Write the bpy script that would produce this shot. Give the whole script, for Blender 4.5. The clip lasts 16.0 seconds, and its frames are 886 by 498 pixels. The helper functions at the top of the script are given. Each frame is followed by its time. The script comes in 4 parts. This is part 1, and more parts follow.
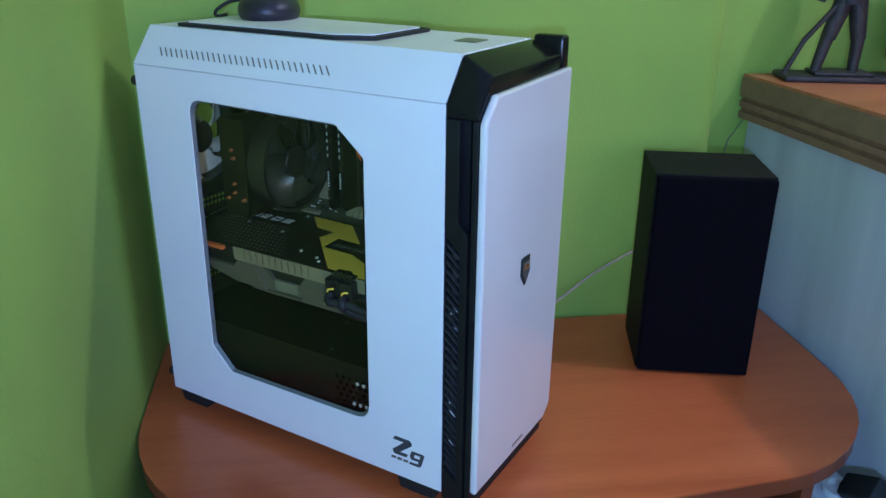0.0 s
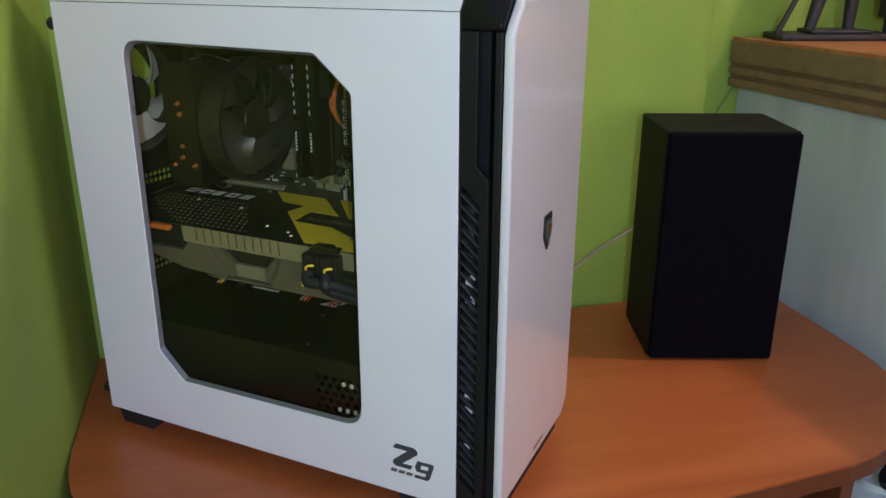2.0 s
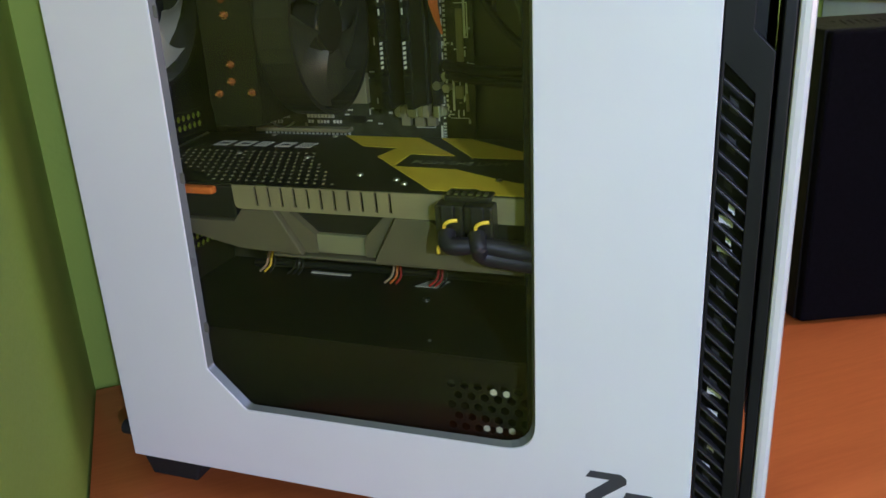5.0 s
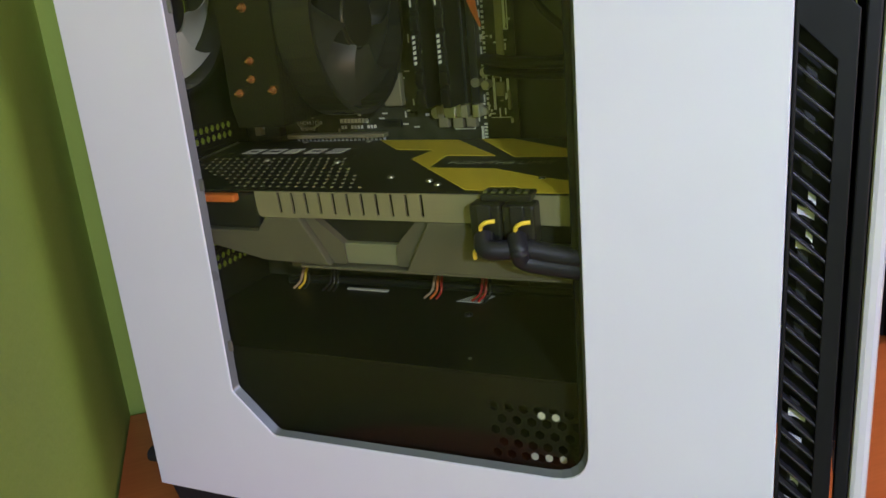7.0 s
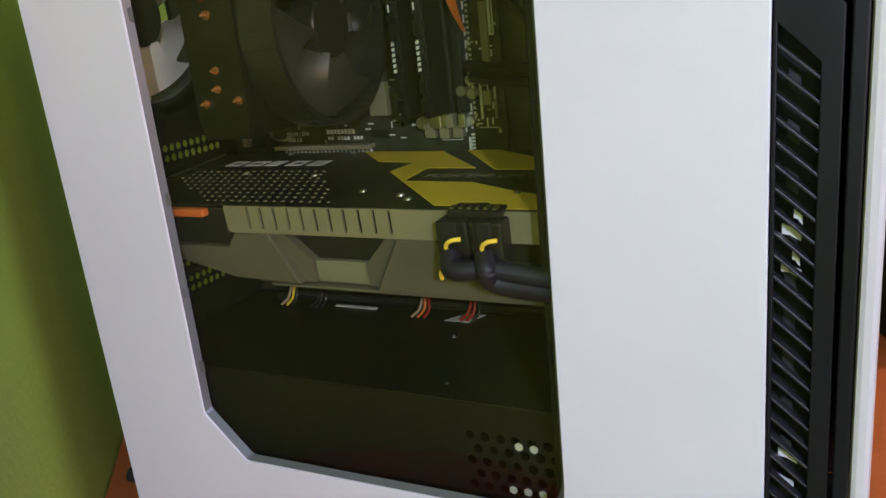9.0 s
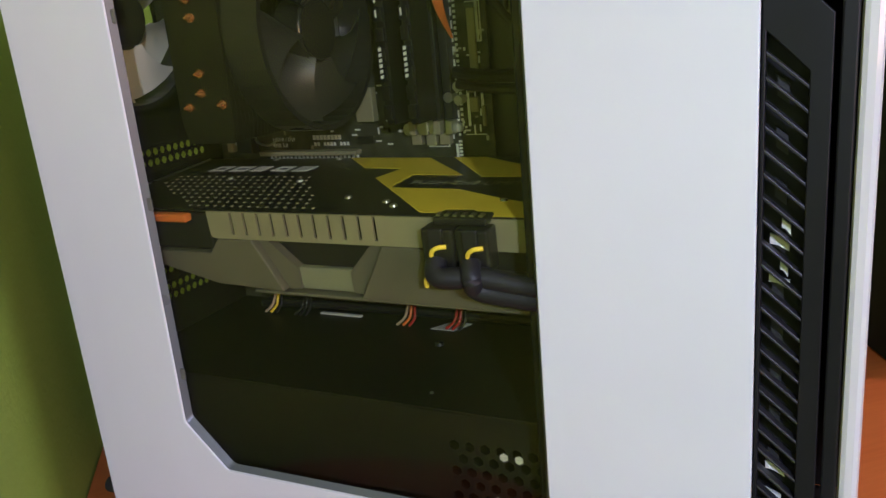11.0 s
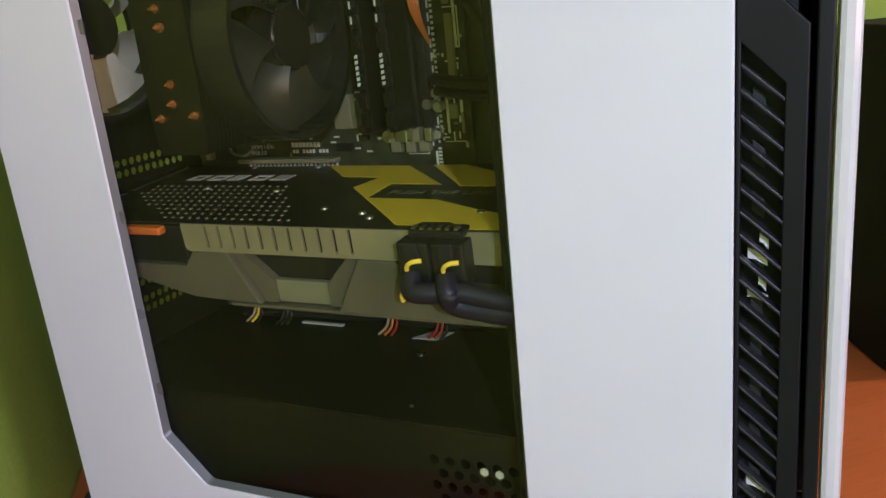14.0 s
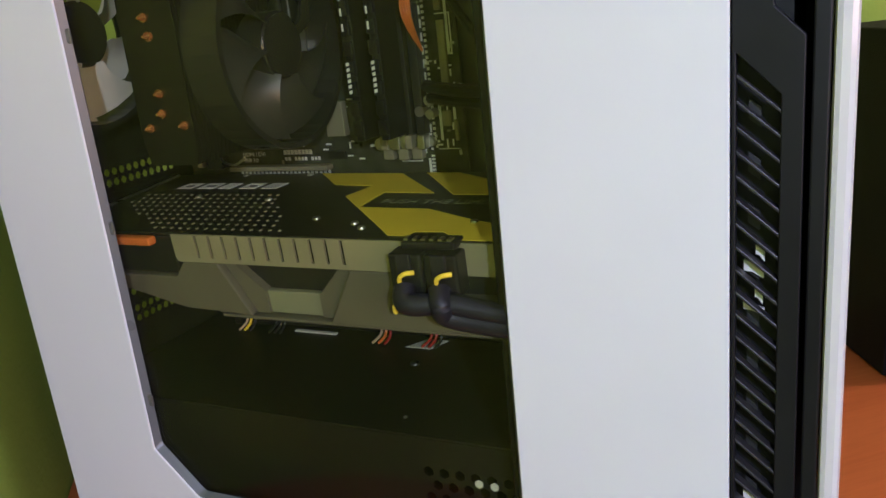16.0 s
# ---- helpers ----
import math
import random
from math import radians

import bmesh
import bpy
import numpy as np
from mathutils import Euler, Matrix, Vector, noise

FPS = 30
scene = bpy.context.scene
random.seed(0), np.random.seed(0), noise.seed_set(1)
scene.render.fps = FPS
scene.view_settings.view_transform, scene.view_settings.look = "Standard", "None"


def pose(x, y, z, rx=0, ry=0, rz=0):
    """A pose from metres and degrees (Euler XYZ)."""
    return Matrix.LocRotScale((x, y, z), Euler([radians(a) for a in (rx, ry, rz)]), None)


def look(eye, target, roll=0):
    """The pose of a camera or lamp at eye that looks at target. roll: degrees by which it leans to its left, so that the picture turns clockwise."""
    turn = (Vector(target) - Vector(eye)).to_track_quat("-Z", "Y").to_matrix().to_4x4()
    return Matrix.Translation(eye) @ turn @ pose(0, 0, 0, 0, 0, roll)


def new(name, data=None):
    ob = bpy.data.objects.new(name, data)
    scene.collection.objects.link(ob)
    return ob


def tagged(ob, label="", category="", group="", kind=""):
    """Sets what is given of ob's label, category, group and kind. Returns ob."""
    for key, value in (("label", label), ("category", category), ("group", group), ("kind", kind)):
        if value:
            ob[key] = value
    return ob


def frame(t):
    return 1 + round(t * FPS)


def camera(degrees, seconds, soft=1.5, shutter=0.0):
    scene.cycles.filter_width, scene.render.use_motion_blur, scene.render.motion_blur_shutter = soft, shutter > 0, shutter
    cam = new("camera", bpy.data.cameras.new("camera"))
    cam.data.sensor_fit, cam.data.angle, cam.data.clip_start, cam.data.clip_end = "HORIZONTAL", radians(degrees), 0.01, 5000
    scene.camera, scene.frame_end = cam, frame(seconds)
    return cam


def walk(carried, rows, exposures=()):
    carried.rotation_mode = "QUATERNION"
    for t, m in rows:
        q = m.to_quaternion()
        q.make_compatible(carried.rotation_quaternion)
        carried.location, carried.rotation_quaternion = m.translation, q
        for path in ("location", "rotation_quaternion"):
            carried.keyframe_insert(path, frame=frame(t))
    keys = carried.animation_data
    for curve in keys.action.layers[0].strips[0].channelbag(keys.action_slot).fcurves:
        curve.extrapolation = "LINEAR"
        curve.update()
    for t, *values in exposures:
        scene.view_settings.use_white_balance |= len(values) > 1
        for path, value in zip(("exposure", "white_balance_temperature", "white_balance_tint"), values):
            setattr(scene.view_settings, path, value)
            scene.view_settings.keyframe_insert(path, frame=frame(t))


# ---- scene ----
cam = camera(58.2, 16.0)
PATH = [
    (0, (0.37, -0.628, 0.603), (-0.575, 0.973, -0.134), 0.7),
    (0.5, (0.364, -0.628, 0.603), (-0.561, 0.962, -0.181), 0.6),
    (1, (0.358, -0.616, 0.592), (-0.54, 1.012, -0.144), 0.8),
    (1.5, (0.323, -0.593, 0.558), (-0.541, 1.08, -0.114), 0.3),
    (2, (0.248, -0.553, 0.488), (-0.556, 1.152, -0.18), 0.1),
    (2.5, (0.157, -0.519, 0.39), (-0.605, 1.222, -0.233), 1.5),
    (3, (0.132, -0.517, 0.393), (-0.612, 1.217, -0.271), 1.1),
    (3.5, (0.086, -0.493, 0.389), (-0.585, 1.276, -0.26), 0.2),
    (4, (0.059, -0.482, 0.38), (-0.591, 1.3, -0.257), -0.4),
    (4.2, (0.036, -0.466, 0.396), (-0.582, 1.298, -0.316), -2.2),
    (6.5, (-0.007, -0.404, 0.348), (-0.743, 1.352, -0.263), -4.3),
    (7, (0.002, -0.383, 0.352), (-0.794, 1.349, -0.253), -5.3),
    (7.5, (0.012, -0.364, 0.348), (-0.831, 1.348, -0.249), -5.7),
    (8, (0.019, -0.352, 0.345), (-0.85, 1.349, -0.247), -5.7),
    (8.5, (0.029, -0.344, 0.345), (-0.875, 1.343, -0.234), -6.2),
    (11, (0.028, -0.334, 0.343), (-0.849, 1.374, -0.214), -5.4),
    (11.5, (0.029, -0.332, 0.346), (-0.85, 1.374, -0.215), -5.5),
    (12, (0.031, -0.326, 0.346), (-0.84, 1.385, -0.215), -5.8),
    (12.5, (0.031, -0.325, 0.347), (-0.838, 1.386, -0.216), -5.9),
    (13, (0.032, -0.324, 0.349), (-0.838, 1.385, -0.219), -5.9),
    (13.5, (0.033, -0.322, 0.347), (-0.833, 1.39, -0.218), -5.8),
    (14, (0.033, -0.321, 0.349), (-0.832, 1.39, -0.222), -5.9),
    (14.5, (0.033, -0.319, 0.35), (-0.83, 1.393, -0.22), -5.9),
    (15, (0.032, -0.32, 0.351), (-0.828, 1.392, -0.224), -6.0),
    (15.5, (0.031, -0.317, 0.351), (-0.825, 1.397, -0.225), -6.0),
    (16, (0.032, -0.315, 0.353), (-0.823, 1.401, -0.22), -6.1),
]
EXPOSURES = [(0.0, 0.16, 3830, 26), (0.2, 0.16, 4390, 29), (0.5, 0.18, 4590, 36), (1.5, 0.18, 4910, 35), (3.5, 0.34, 4720, 31), (8.0, 0.60, 5150, 40), (16.0, 0.58, 5150, 41)]
walk(cam, [(t, look(eye, target, roll)) for t, eye, target, roll in PATH], EXPOSURES)

# ---- light ----
world = bpy.data.worlds.new("sky")
scene.world = world
world.use_nodes = True
wn = world.node_tree
sky = wn.nodes.new("ShaderNodeTexSky")
sky.sky_type, sky.sun_disc = "NISHITA", False
sky.sun_elevation, sky.sun_rotation = radians(6), radians(120)
wn.links.new(sky.outputs[0], wn.nodes["Background"].inputs["Color"])
wn.nodes["Background"].inputs["Strength"].default_value = 0.1

A = radians(40)                       # the room stands at 40 degrees to the case
U = Vector((math.cos(A), math.sin(A), 0))
W = Vector((-math.sin(A), math.cos(A), 0))
ROOM = Matrix.Rotation(A, 4, "Z")     # local x runs along the back wall, local y into it


def room(u, w, z):
    return ROOM @ Vector((u, w, z))


bulb = bpy.data.lights.new("ceiling_bulb", "POINT")
bulb.energy, bulb.color, bulb.shadow_soft_size = 28, (1.0, 0.74, 0.46), 0.05
new("ceiling_bulb", bulb).location = room(1.30, -0.10, 1.55)

daylight = bpy.data.lights.new("window_daylight", "AREA")
daylight.shape, daylight.size, daylight.size_y = "RECTANGLE", 1.7, 1.35
daylight.energy, daylight.color = 7, (0.68, 0.84, 1.0)
new("window_daylight", daylight).matrix_world = look(room(0.55, -3.01, 0.75), room(0.50, 0.0, 0.72))


fill_lamp = bpy.data.lights.new("fill_lamp", "POINT")        # added small fixed fill lamp, unseen, behind the camera's way
fill_lamp.energy, fill_lamp.color, fill_lamp.shadow_soft_size = 15.0, (0.84, 0.91, 1.0), 0.012
new("fill_lamp", fill_lamp).location = (0.50, -0.90, 0.60)


# ---- materials ----
def nodes_of(name):
    m = bpy.data.materials.new(name)
    m.use_nodes = True
    t = m.node_tree
    return m, t, t.nodes["Principled BSDF"]


def paint(name, colour, rough=0.5, metal=0.0, vary=0.12, scale=30.0, bump=0.02, fine=400.0, coat=0.0, stretch=(1, 1, 1), spec=0.5):
    """Painted, moulded or cast surface: a slow drift of tone, fine grain and a slight relief."""
    m, t, b = nodes_of(name)
    co = t.nodes.new("ShaderNodeTexCoord")
    mp = t.nodes.new("ShaderNodeMapping")
    mp.inputs["Scale"].default_value = stretch
    t.links.new(co.outputs["Object"], mp.inputs["Vector"])
    n1, n2 = t.nodes.new("ShaderNodeTexNoise"), t.nodes.new("ShaderNodeTexNoise")
    n1.inputs["Scale"].default_value, n2.inputs["Scale"].default_value = scale, fine
    n1.inputs["Detail"].default_value, n2.inputs["Detail"].default_value = 5, 2
    for n in (n1, n2):
        t.links.new(mp.outputs[0], n.inputs["Vector"])
    ramp = t.nodes.new("ShaderNodeMapRange")
    ramp.inputs["From Min"].default_value, ramp.inputs["From Max"].default_value = 0.3, 0.7
    ramp.inputs["To Min"].default_value, ramp.inputs["To Max"].default_value = 1 - vary, 1 + vary
    t.links.new(n1.outputs["Fac"], ramp.inputs["Value"])
    mul = t.nodes.new("ShaderNodeVectorMath")
    mul.operation = "SCALE"
    mul.inputs[0].default_value = colour
    t.links.new(ramp.outputs[0], mul.inputs["Scale"])
    t.links.new(mul.outputs[0], b.inputs["Base Color"])
    rr = t.nodes.new("ShaderNodeMapRange")
    rr.inputs["To Min"].default_value, rr.inputs["To Max"].default_value = max(0.02, rough - 0.08), min(1, rough + 0.08)
    t.links.new(n1.outputs["Fac"], rr.inputs["Value"])
    t.links.new(rr.outputs[0], b.inputs["Roughness"])
    b.inputs["Metallic"].default_value = metal
    b.inputs["Coat Weight"].default_value = coat
    b.inputs["Specular IOR Level"].default_value = spec
    if bump:
        bp = t.nodes.new("ShaderNodeBump")
        bp.inputs["Strength"].default_value, bp.inputs["Distance"].default_value = bump * 10, 0.001
        t.links.new(n2.outputs["Fac"], bp.inputs["Height"])
        t.links.new(bp.outputs[0], b.inputs["Normal"])
    return m


def wood(name, light, dark, rough=0.35, along=(1.2, 14, 14), scale=3.0):
    """Wood-print laminate with long grain."""
    m, t, b = nodes_of(name)
    co = t.nodes.new("ShaderNodeTexCoord")
    mp = t.nodes.new("ShaderNodeMapping")
    mp.inputs["Scale"].default_value = along
    t.links.new(co.outputs["Object"], mp.inputs["Vector"])
    n1, n2 = t.nodes.new("ShaderNodeTexNoise"), t.nodes.new("ShaderNodeTexNoise")
    n1.inputs["Scale"].default_value, n1.inputs["Detail"].default_value, n1.inputs["Distortion"].default_value = scale, 6, 0.6
    n2.inputs["Scale"].default_value, n2.inputs["Detail"].default_value = scale * 14, 3
    for n in (n1, n2):
        t.links.new(mp.outputs[0], n.inputs["Vector"])
    add = t.nodes.new("ShaderNodeMath")
    add.operation = "MULTIPLY_ADD"
    add.inputs[1].default_value = 0.35
    t.links.new(n2.outputs["Fac"], add.inputs[0])
    t.links.new(n1.outputs["Fac"], add.inputs[2])
    r = t.nodes.new("ShaderNodeValToRGB")
    r.color_ramp.elements[0].position, r.color_ramp.elements[1].position = 0.48, 0.85
    r.color_ramp.elements[0].color, r.color_ramp.elements[1].color = (*dark, 1), (*light, 1)
    t.links.new(add.outputs[0], r.inputs["Fac"])
    t.links.new(r.outputs[0], b.inputs["Base Color"])
    b.inputs["Roughness"].default_value = rough
    bp = t.nodes.new("ShaderNodeBump")
    bp.inputs["Strength"].default_value, bp.inputs["Distance"].default_value = 0.12, 0.0006
    t.links.new(n2.outputs["Fac"], bp.inputs["Height"])
    t.links.new(bp.outputs[0], b.inputs["Normal"])
    return m


def acrylic(name, tint, gloss, straight_on):
    """Clear sheet: tinted through-view and a mirror gloss that grows towards grazing angles."""
    m, t, b = nodes_of(name)
    t.nodes.remove(b)
    tr, gl, mix, lw = (t.nodes.new("ShaderNode" + k) for k in ("BsdfTransparent", "BsdfGlossy", "MixShader", "LayerWeight"))
    tr.inputs["Color"].default_value = (*tint, 1)
    gl.inputs["Roughness"].default_value = gloss
    lw.inputs["Blend"].default_value = 0.5
    bend, rise = t.nodes.new("ShaderNodeMath"), t.nodes.new("ShaderNodeMath")
    bend.operation, bend.inputs[1].default_value = "POWER", 5.0
    rise.operation = "MULTIPLY_ADD"
    rise.inputs[1].default_value, rise.inputs[2].default_value = 1 - straight_on, straight_on
    t.links.new(lw.outputs["Facing"], bend.inputs[0])
    t.links.new(bend.outputs[0], rise.inputs[0])
    t.links.new(rise.outputs[0], mix.inputs[0])
    t.links.new(tr.outputs[0], mix.inputs[1])
    t.links.new(gl.outputs[0], mix.inputs[2])
    t.links.new(mix.outputs[0], t.nodes["Material Output"].inputs["Surface"])
    return m


GREEN = paint("green_wall_paint", (0.325, 0.455, 0.045), 0.75, vary=0.10, scale=3.0, bump=0.06, fine=160)
CEILING = paint("ceiling_paint", (0.72, 0.70, 0.64), 0.85, scale=3, bump=0.03)
FLOOR = wood("floor_laminate", (0.20, 0.095, 0.045), (0.13, 0.055, 0.027), 0.45)
TABLE = wood("table_laminate", (0.50, 0.138, 0.030), (0.39, 0.095, 0.019), 0.30, along=(1.0, 9, 9), scale=2.2)
TABLE_EDGE = wood("table_edge_band", (0.22, 0.062, 0.020), (0.17, 0.046, 0.014), 0.4)
DESKTOP = wood("desk_top_veneer", (0.50, 0.20, 0.07), (0.36, 0.13, 0.04), 0.35)
LAYER = [wood("plywood_layer_%s" % k, c, tuple(0.75 * v for v in c), 0.55) for k, c in
         (("tan", (0.27, 0.17, 0.085)), ("brown", (0.22, 0.12, 0.06)), ("umber", (0.30, 0.17, 0.085)))]
DESKSIDE = paint("white_desk_laminate", (0.62, 0.63, 0.64), 0.5, vary=0.12, scale=6, bump=0.02, stretch=(3, 3, 0.3))
CASEWHITE = paint("white_case_coating", (0.82, 0.83, 0.84), 0.42, vary=0.025, scale=8, bump=0.003, fine=1800)
GLOSSWHITE = paint("glossy_white_plastic", (0.76, 0.74, 0.74), 0.09, vary=0.02, scale=8, bump=0, coat=1.0)
BEZEL = paint("black_bezel_plastic", (0.010, 0.010, 0.011), 0.45, vary=0.2, scale=20, bump=0.010, fine=2500, spec=0.28)
BEZELGLOSS = paint("gloss_black_plastic", (0.008, 0.008, 0.009), 0.16, vary=0.1, bump=0, spec=0.25)
INNER = paint("black_chassis_steel", (0.008, 0.008, 0.008), 0.5, vary=0.25, scale=15, bump=0.03)
RUBBER = paint("black_rubber", (0.012, 0.012, 0.012), 0.7, bump=0.05)
SPEAKERBLACK = paint("black_speaker_vinyl", (0.010, 0.009, 0.009), 0.65, vary=0.2, scale=60, bump=0.08, fine=700, spec=0.15)
CLOTH = paint("black_speaker_cloth", (0.006, 0.005, 0.008), 0.95, vary=0.3, scale=200, bump=0.15, fine=1500, spec=0.05)
INK = paint("dark_grey_print", (0.055, 0.06, 0.068), 0.5, bump=0)
BOARD = paint("black_circuit_board", (0.052, 0.056, 0.038), 0.45, vary=0.6, scale=90, bump=0.04, fine=500)
SILK = paint("white_silkscreen", (0.82, 0.83, 0.80), 0.6, bump=0)
STEEL = paint("bare_steel", (0.55, 0.55, 0.53), 0.3, metal=1.0, bump=0.02)
GREYMETAL = paint("grey_card_metal", (0.33, 0.31, 0.20), 0.5, metal=0.2, vary=0.06, scale=40, bump=0.02)
SHROUD = paint("grey_fan_shroud", (0.135, 0.128, 0.095), 0.5, vary=0.08, scale=40, bump=0.03)
SHROUDPALE = paint("pale_fan_shroud", (0.24, 0.25, 0.17), 0.5, vary=0.08, bump=0.02)
BACKPLATE = paint("black_backplate", (0.016, 0.017, 0.016), 0.35, vary=0.2, bump=0.02)
YELLOW = paint("yellow_print", (0.93, 0.70, 0.012), 0.4, vary=0.04, bump=0)
ORANGE = paint("orange_plastic", (0.75, 0.20, 0.03), 0.4, vary=0.08, bump=0)
AMBER = paint("copper_capacitor_top", (0.75, 0.34, 0.10), 0.25, metal=0.8, bump=0)
COOLERFIN = paint("dark_nickel_fins", (0.030, 0.030, 0.026), 0.45, metal=0.7, bump=0.02)
# slat plastic, a little paler than the bezel
SLAT = paint("dark_grey_slat_plastic", (0.028, 0.028, 0.029), 0.38, vary=0.2, scale=60, bump=0.01, fine=2500)
RIB = paint("grey_inner_plastic", (0.030, 0.030, 0.031), 0.5, vary=0.15, bump=0.01)
FANWHITE = paint("white_fan_blade", (0.78, 0.77, 0.72), 0.4, vary=0.03, bump=0)
FANBLACK = paint("black_fan_plastic", (0.020, 0.020, 0.021), 0.3, vary=0.15, bump=0)
FANSMOKE = paint("smoke_fan_blade", (0.034, 0.036, 0.033), 0.38, vary=0.15, bump=0)
FINS = paint("aluminium_fins", (0.42, 0.42, 0.41), 0.35, metal=1.0, bump=0.02)
CABLE = paint("black_cable_sleeve", (0.016, 0.016, 0.016), 0.40, bump=0.02, fine=1500)
REDWIRE = paint("red_wire", (0.45, 0.03, 0.02), 0.4, bump=0)
WIRETAN = paint("tan_cable", (0.48, 0.36, 0.25), 0.5, bump=0)
WHITEPLASTIC = paint("white_plastic", (0.75, 0.75, 0.73), 0.4, vary=0.04, bump=0)
FIGURE = paint("grey_brown_resin", (0.035, 0.028, 0.028), 0.5, vary=0.4, scale=80, bump=0.1)
GREYBEAD = paint("grey_window_bead", (0.135, 0.145, 0.14), 0.30, vary=0.05, bump=0)
TRAY = paint("dark_grey_tray_steel", (0.065, 0.072, 0.050), 0.35, vary=0.25, scale=25, bump=0.02)
GREYBADGE = paint("grey_badge", (0.20, 0.20, 0.17), 0.3, metal=0.6, bump=0)
PANE = acrylic("smoked_acrylic", (0.97, 0.97, 0.86), 0.03, 0.026)
MOUSE = paint("black_mouse_plastic", (0.02, 0.018, 0.03), 0.4, bump=0.02)


# ---- building helpers ----
def group_thing(name, base, label, category, group="", turn=0.0, kind=""):
    root = new(name)
    root.empty_display_size = 0.05
    root.matrix_world = pose(*base, 0, 0, turn)
    return tagged(root, label, category, group, kind)


def mesh_of(name, bm, material, smooth=False):
    bmesh.ops.recalc_face_normals(bm, faces=bm.faces)
    me = bpy.data.meshes.new(name)
    bm.to_mesh(me)
    bm.free()
    me.materials.append(material)
    if smooth:
        for p in me.polygons:
            p.use_smooth = True
        me.set_sharp_from_angle(angle=radians(35))
    return me


def part(name, bm, material, parent, label="", smooth=False):
    """One mesh under a thing, written in the thing's own axes."""
    ob = new(name, mesh_of(name, bm, material, smooth))
    ob.parent = parent
    return tagged(ob, label)


def single(name, bm, material, label, category="", kind="", m=None, smooth=False, group=""):
    ob = new(name, mesh_of(name, bm, material, smooth))
    if m is not None:
        ob.matrix_world = m
    return tagged(ob, label, category, group, kind)


def box(x0, x1, y0, y1, z0, z1, bevel=0.0, bm=None, seg=2):
    bm = bm or bmesh.new()
    vs = bmesh.ops.create_cube(bm, size=1)["verts"]
    for v in vs:
        v.co = ((x0 + x1) / 2 + v.co.x * (x1 - x0), (y0 + y1) / 2 + v.co.y * (y1 - y0), (z0 + z1) / 2 + v.co.z * (z1 - z0))
    if bevel:
        es = list({e for v in vs for e in v.link_edges})
        bmesh.ops.bevel(bm, geom=es, offset=bevel, segments=seg, affect="EDGES", profile=0.5)
    return bm


PLANES = {"xz": lambda a, b, d: (a, d, b), "yz": lambda a, b, d: (d, a, b), "xy": lambda a, b, d: (a, b, d)}


def plate(outline, d0, d1, plane="xz", holes=(), bevel=0.0, bm=None):
    """A flat plate with openings: an outline in a plane, from depth d0 to d1."""
    bm = bm or bmesh.new()
    put = PLANES[plane]
    es, vs = [], []
    for loop in (outline, *holes):
        ring = [bm.verts.new(put(a, b, d0)) for a, b in loop]
        vs += ring
        es += [bm.edges.new((ring[i], ring[(i + 1) % len(ring)])) for i in range(len(ring))]
    if holes:
        got = bmesh.ops.triangle_fill(bm, use_beauty=True, use_dissolve=False, edges=es)
        faces = [g for g in got["geom"] if isinstance(g, bmesh.types.BMFace)]
    else:
        faces = [bm.faces.new(vs)]
    ext = bmesh.ops.extrude_face_region(bm, geom=faces)["geom"]
    shift = Vector(put(0, 0, d1 - d0))
    moved = [g for g in ext if isinstance(g, bmesh.types.BMVert)]
    bmesh.ops.translate(bm, verts=moved, vec=shift)
    if bevel:
        bmesh.ops.recalc_face_normals(bm, faces=bm.faces)
        sharp = [e for e in bm.edges if len(e.link_faces) == 2 and e.calc_face_angle(0) > 1.2]
        bmesh.ops.bevel(bm, geom=sharp, offset=bevel, segments=2, affect="EDGES", profile=0.5)
    return bm


def rounded(points, radii, steps=6):
    """A polygon with its corners rounded by a radius each (0: left sharp)."""
    out = []
    n = len(points)
    for i, (p, r) in enumerate(zip(points, radii)):
        p = Vector(p)
        if not r:
            out.append(tuple(p))
            continue
        a, b = Vector(points[i - 1]) - p, Vector(points[(i + 1) % n]) - p
        a.normalize(), b.normalize()
        half = a.angle(b) / 2
        d = r / math.tan(half)
        s, e = p + a * d, p + b * d
        for k in range(steps + 1):
            q = k / steps
            out.append(tuple(s.lerp(p, q).lerp(p.lerp(e, q), q)))
    return out


def cyl(c, axis, r, h, seg=24, r2=None, bm=None):
    """A cylinder or cone that starts at c and runs h along axis."""
    bm = bm or bmesh.new()
    turn = Vector((0, 0, 1)).rotation_difference(Vector(axis)).to_matrix().to_4x4()
    m = Matrix.Translation(Vector(c) + Vector(axis).normalized() * h / 2) @ turn
    bmesh.ops.create_cone(bm, cap_ends=True, segments=seg, radius1=r, radius2=r if r2 is None else r2, depth=h, matrix=m)
    return bm


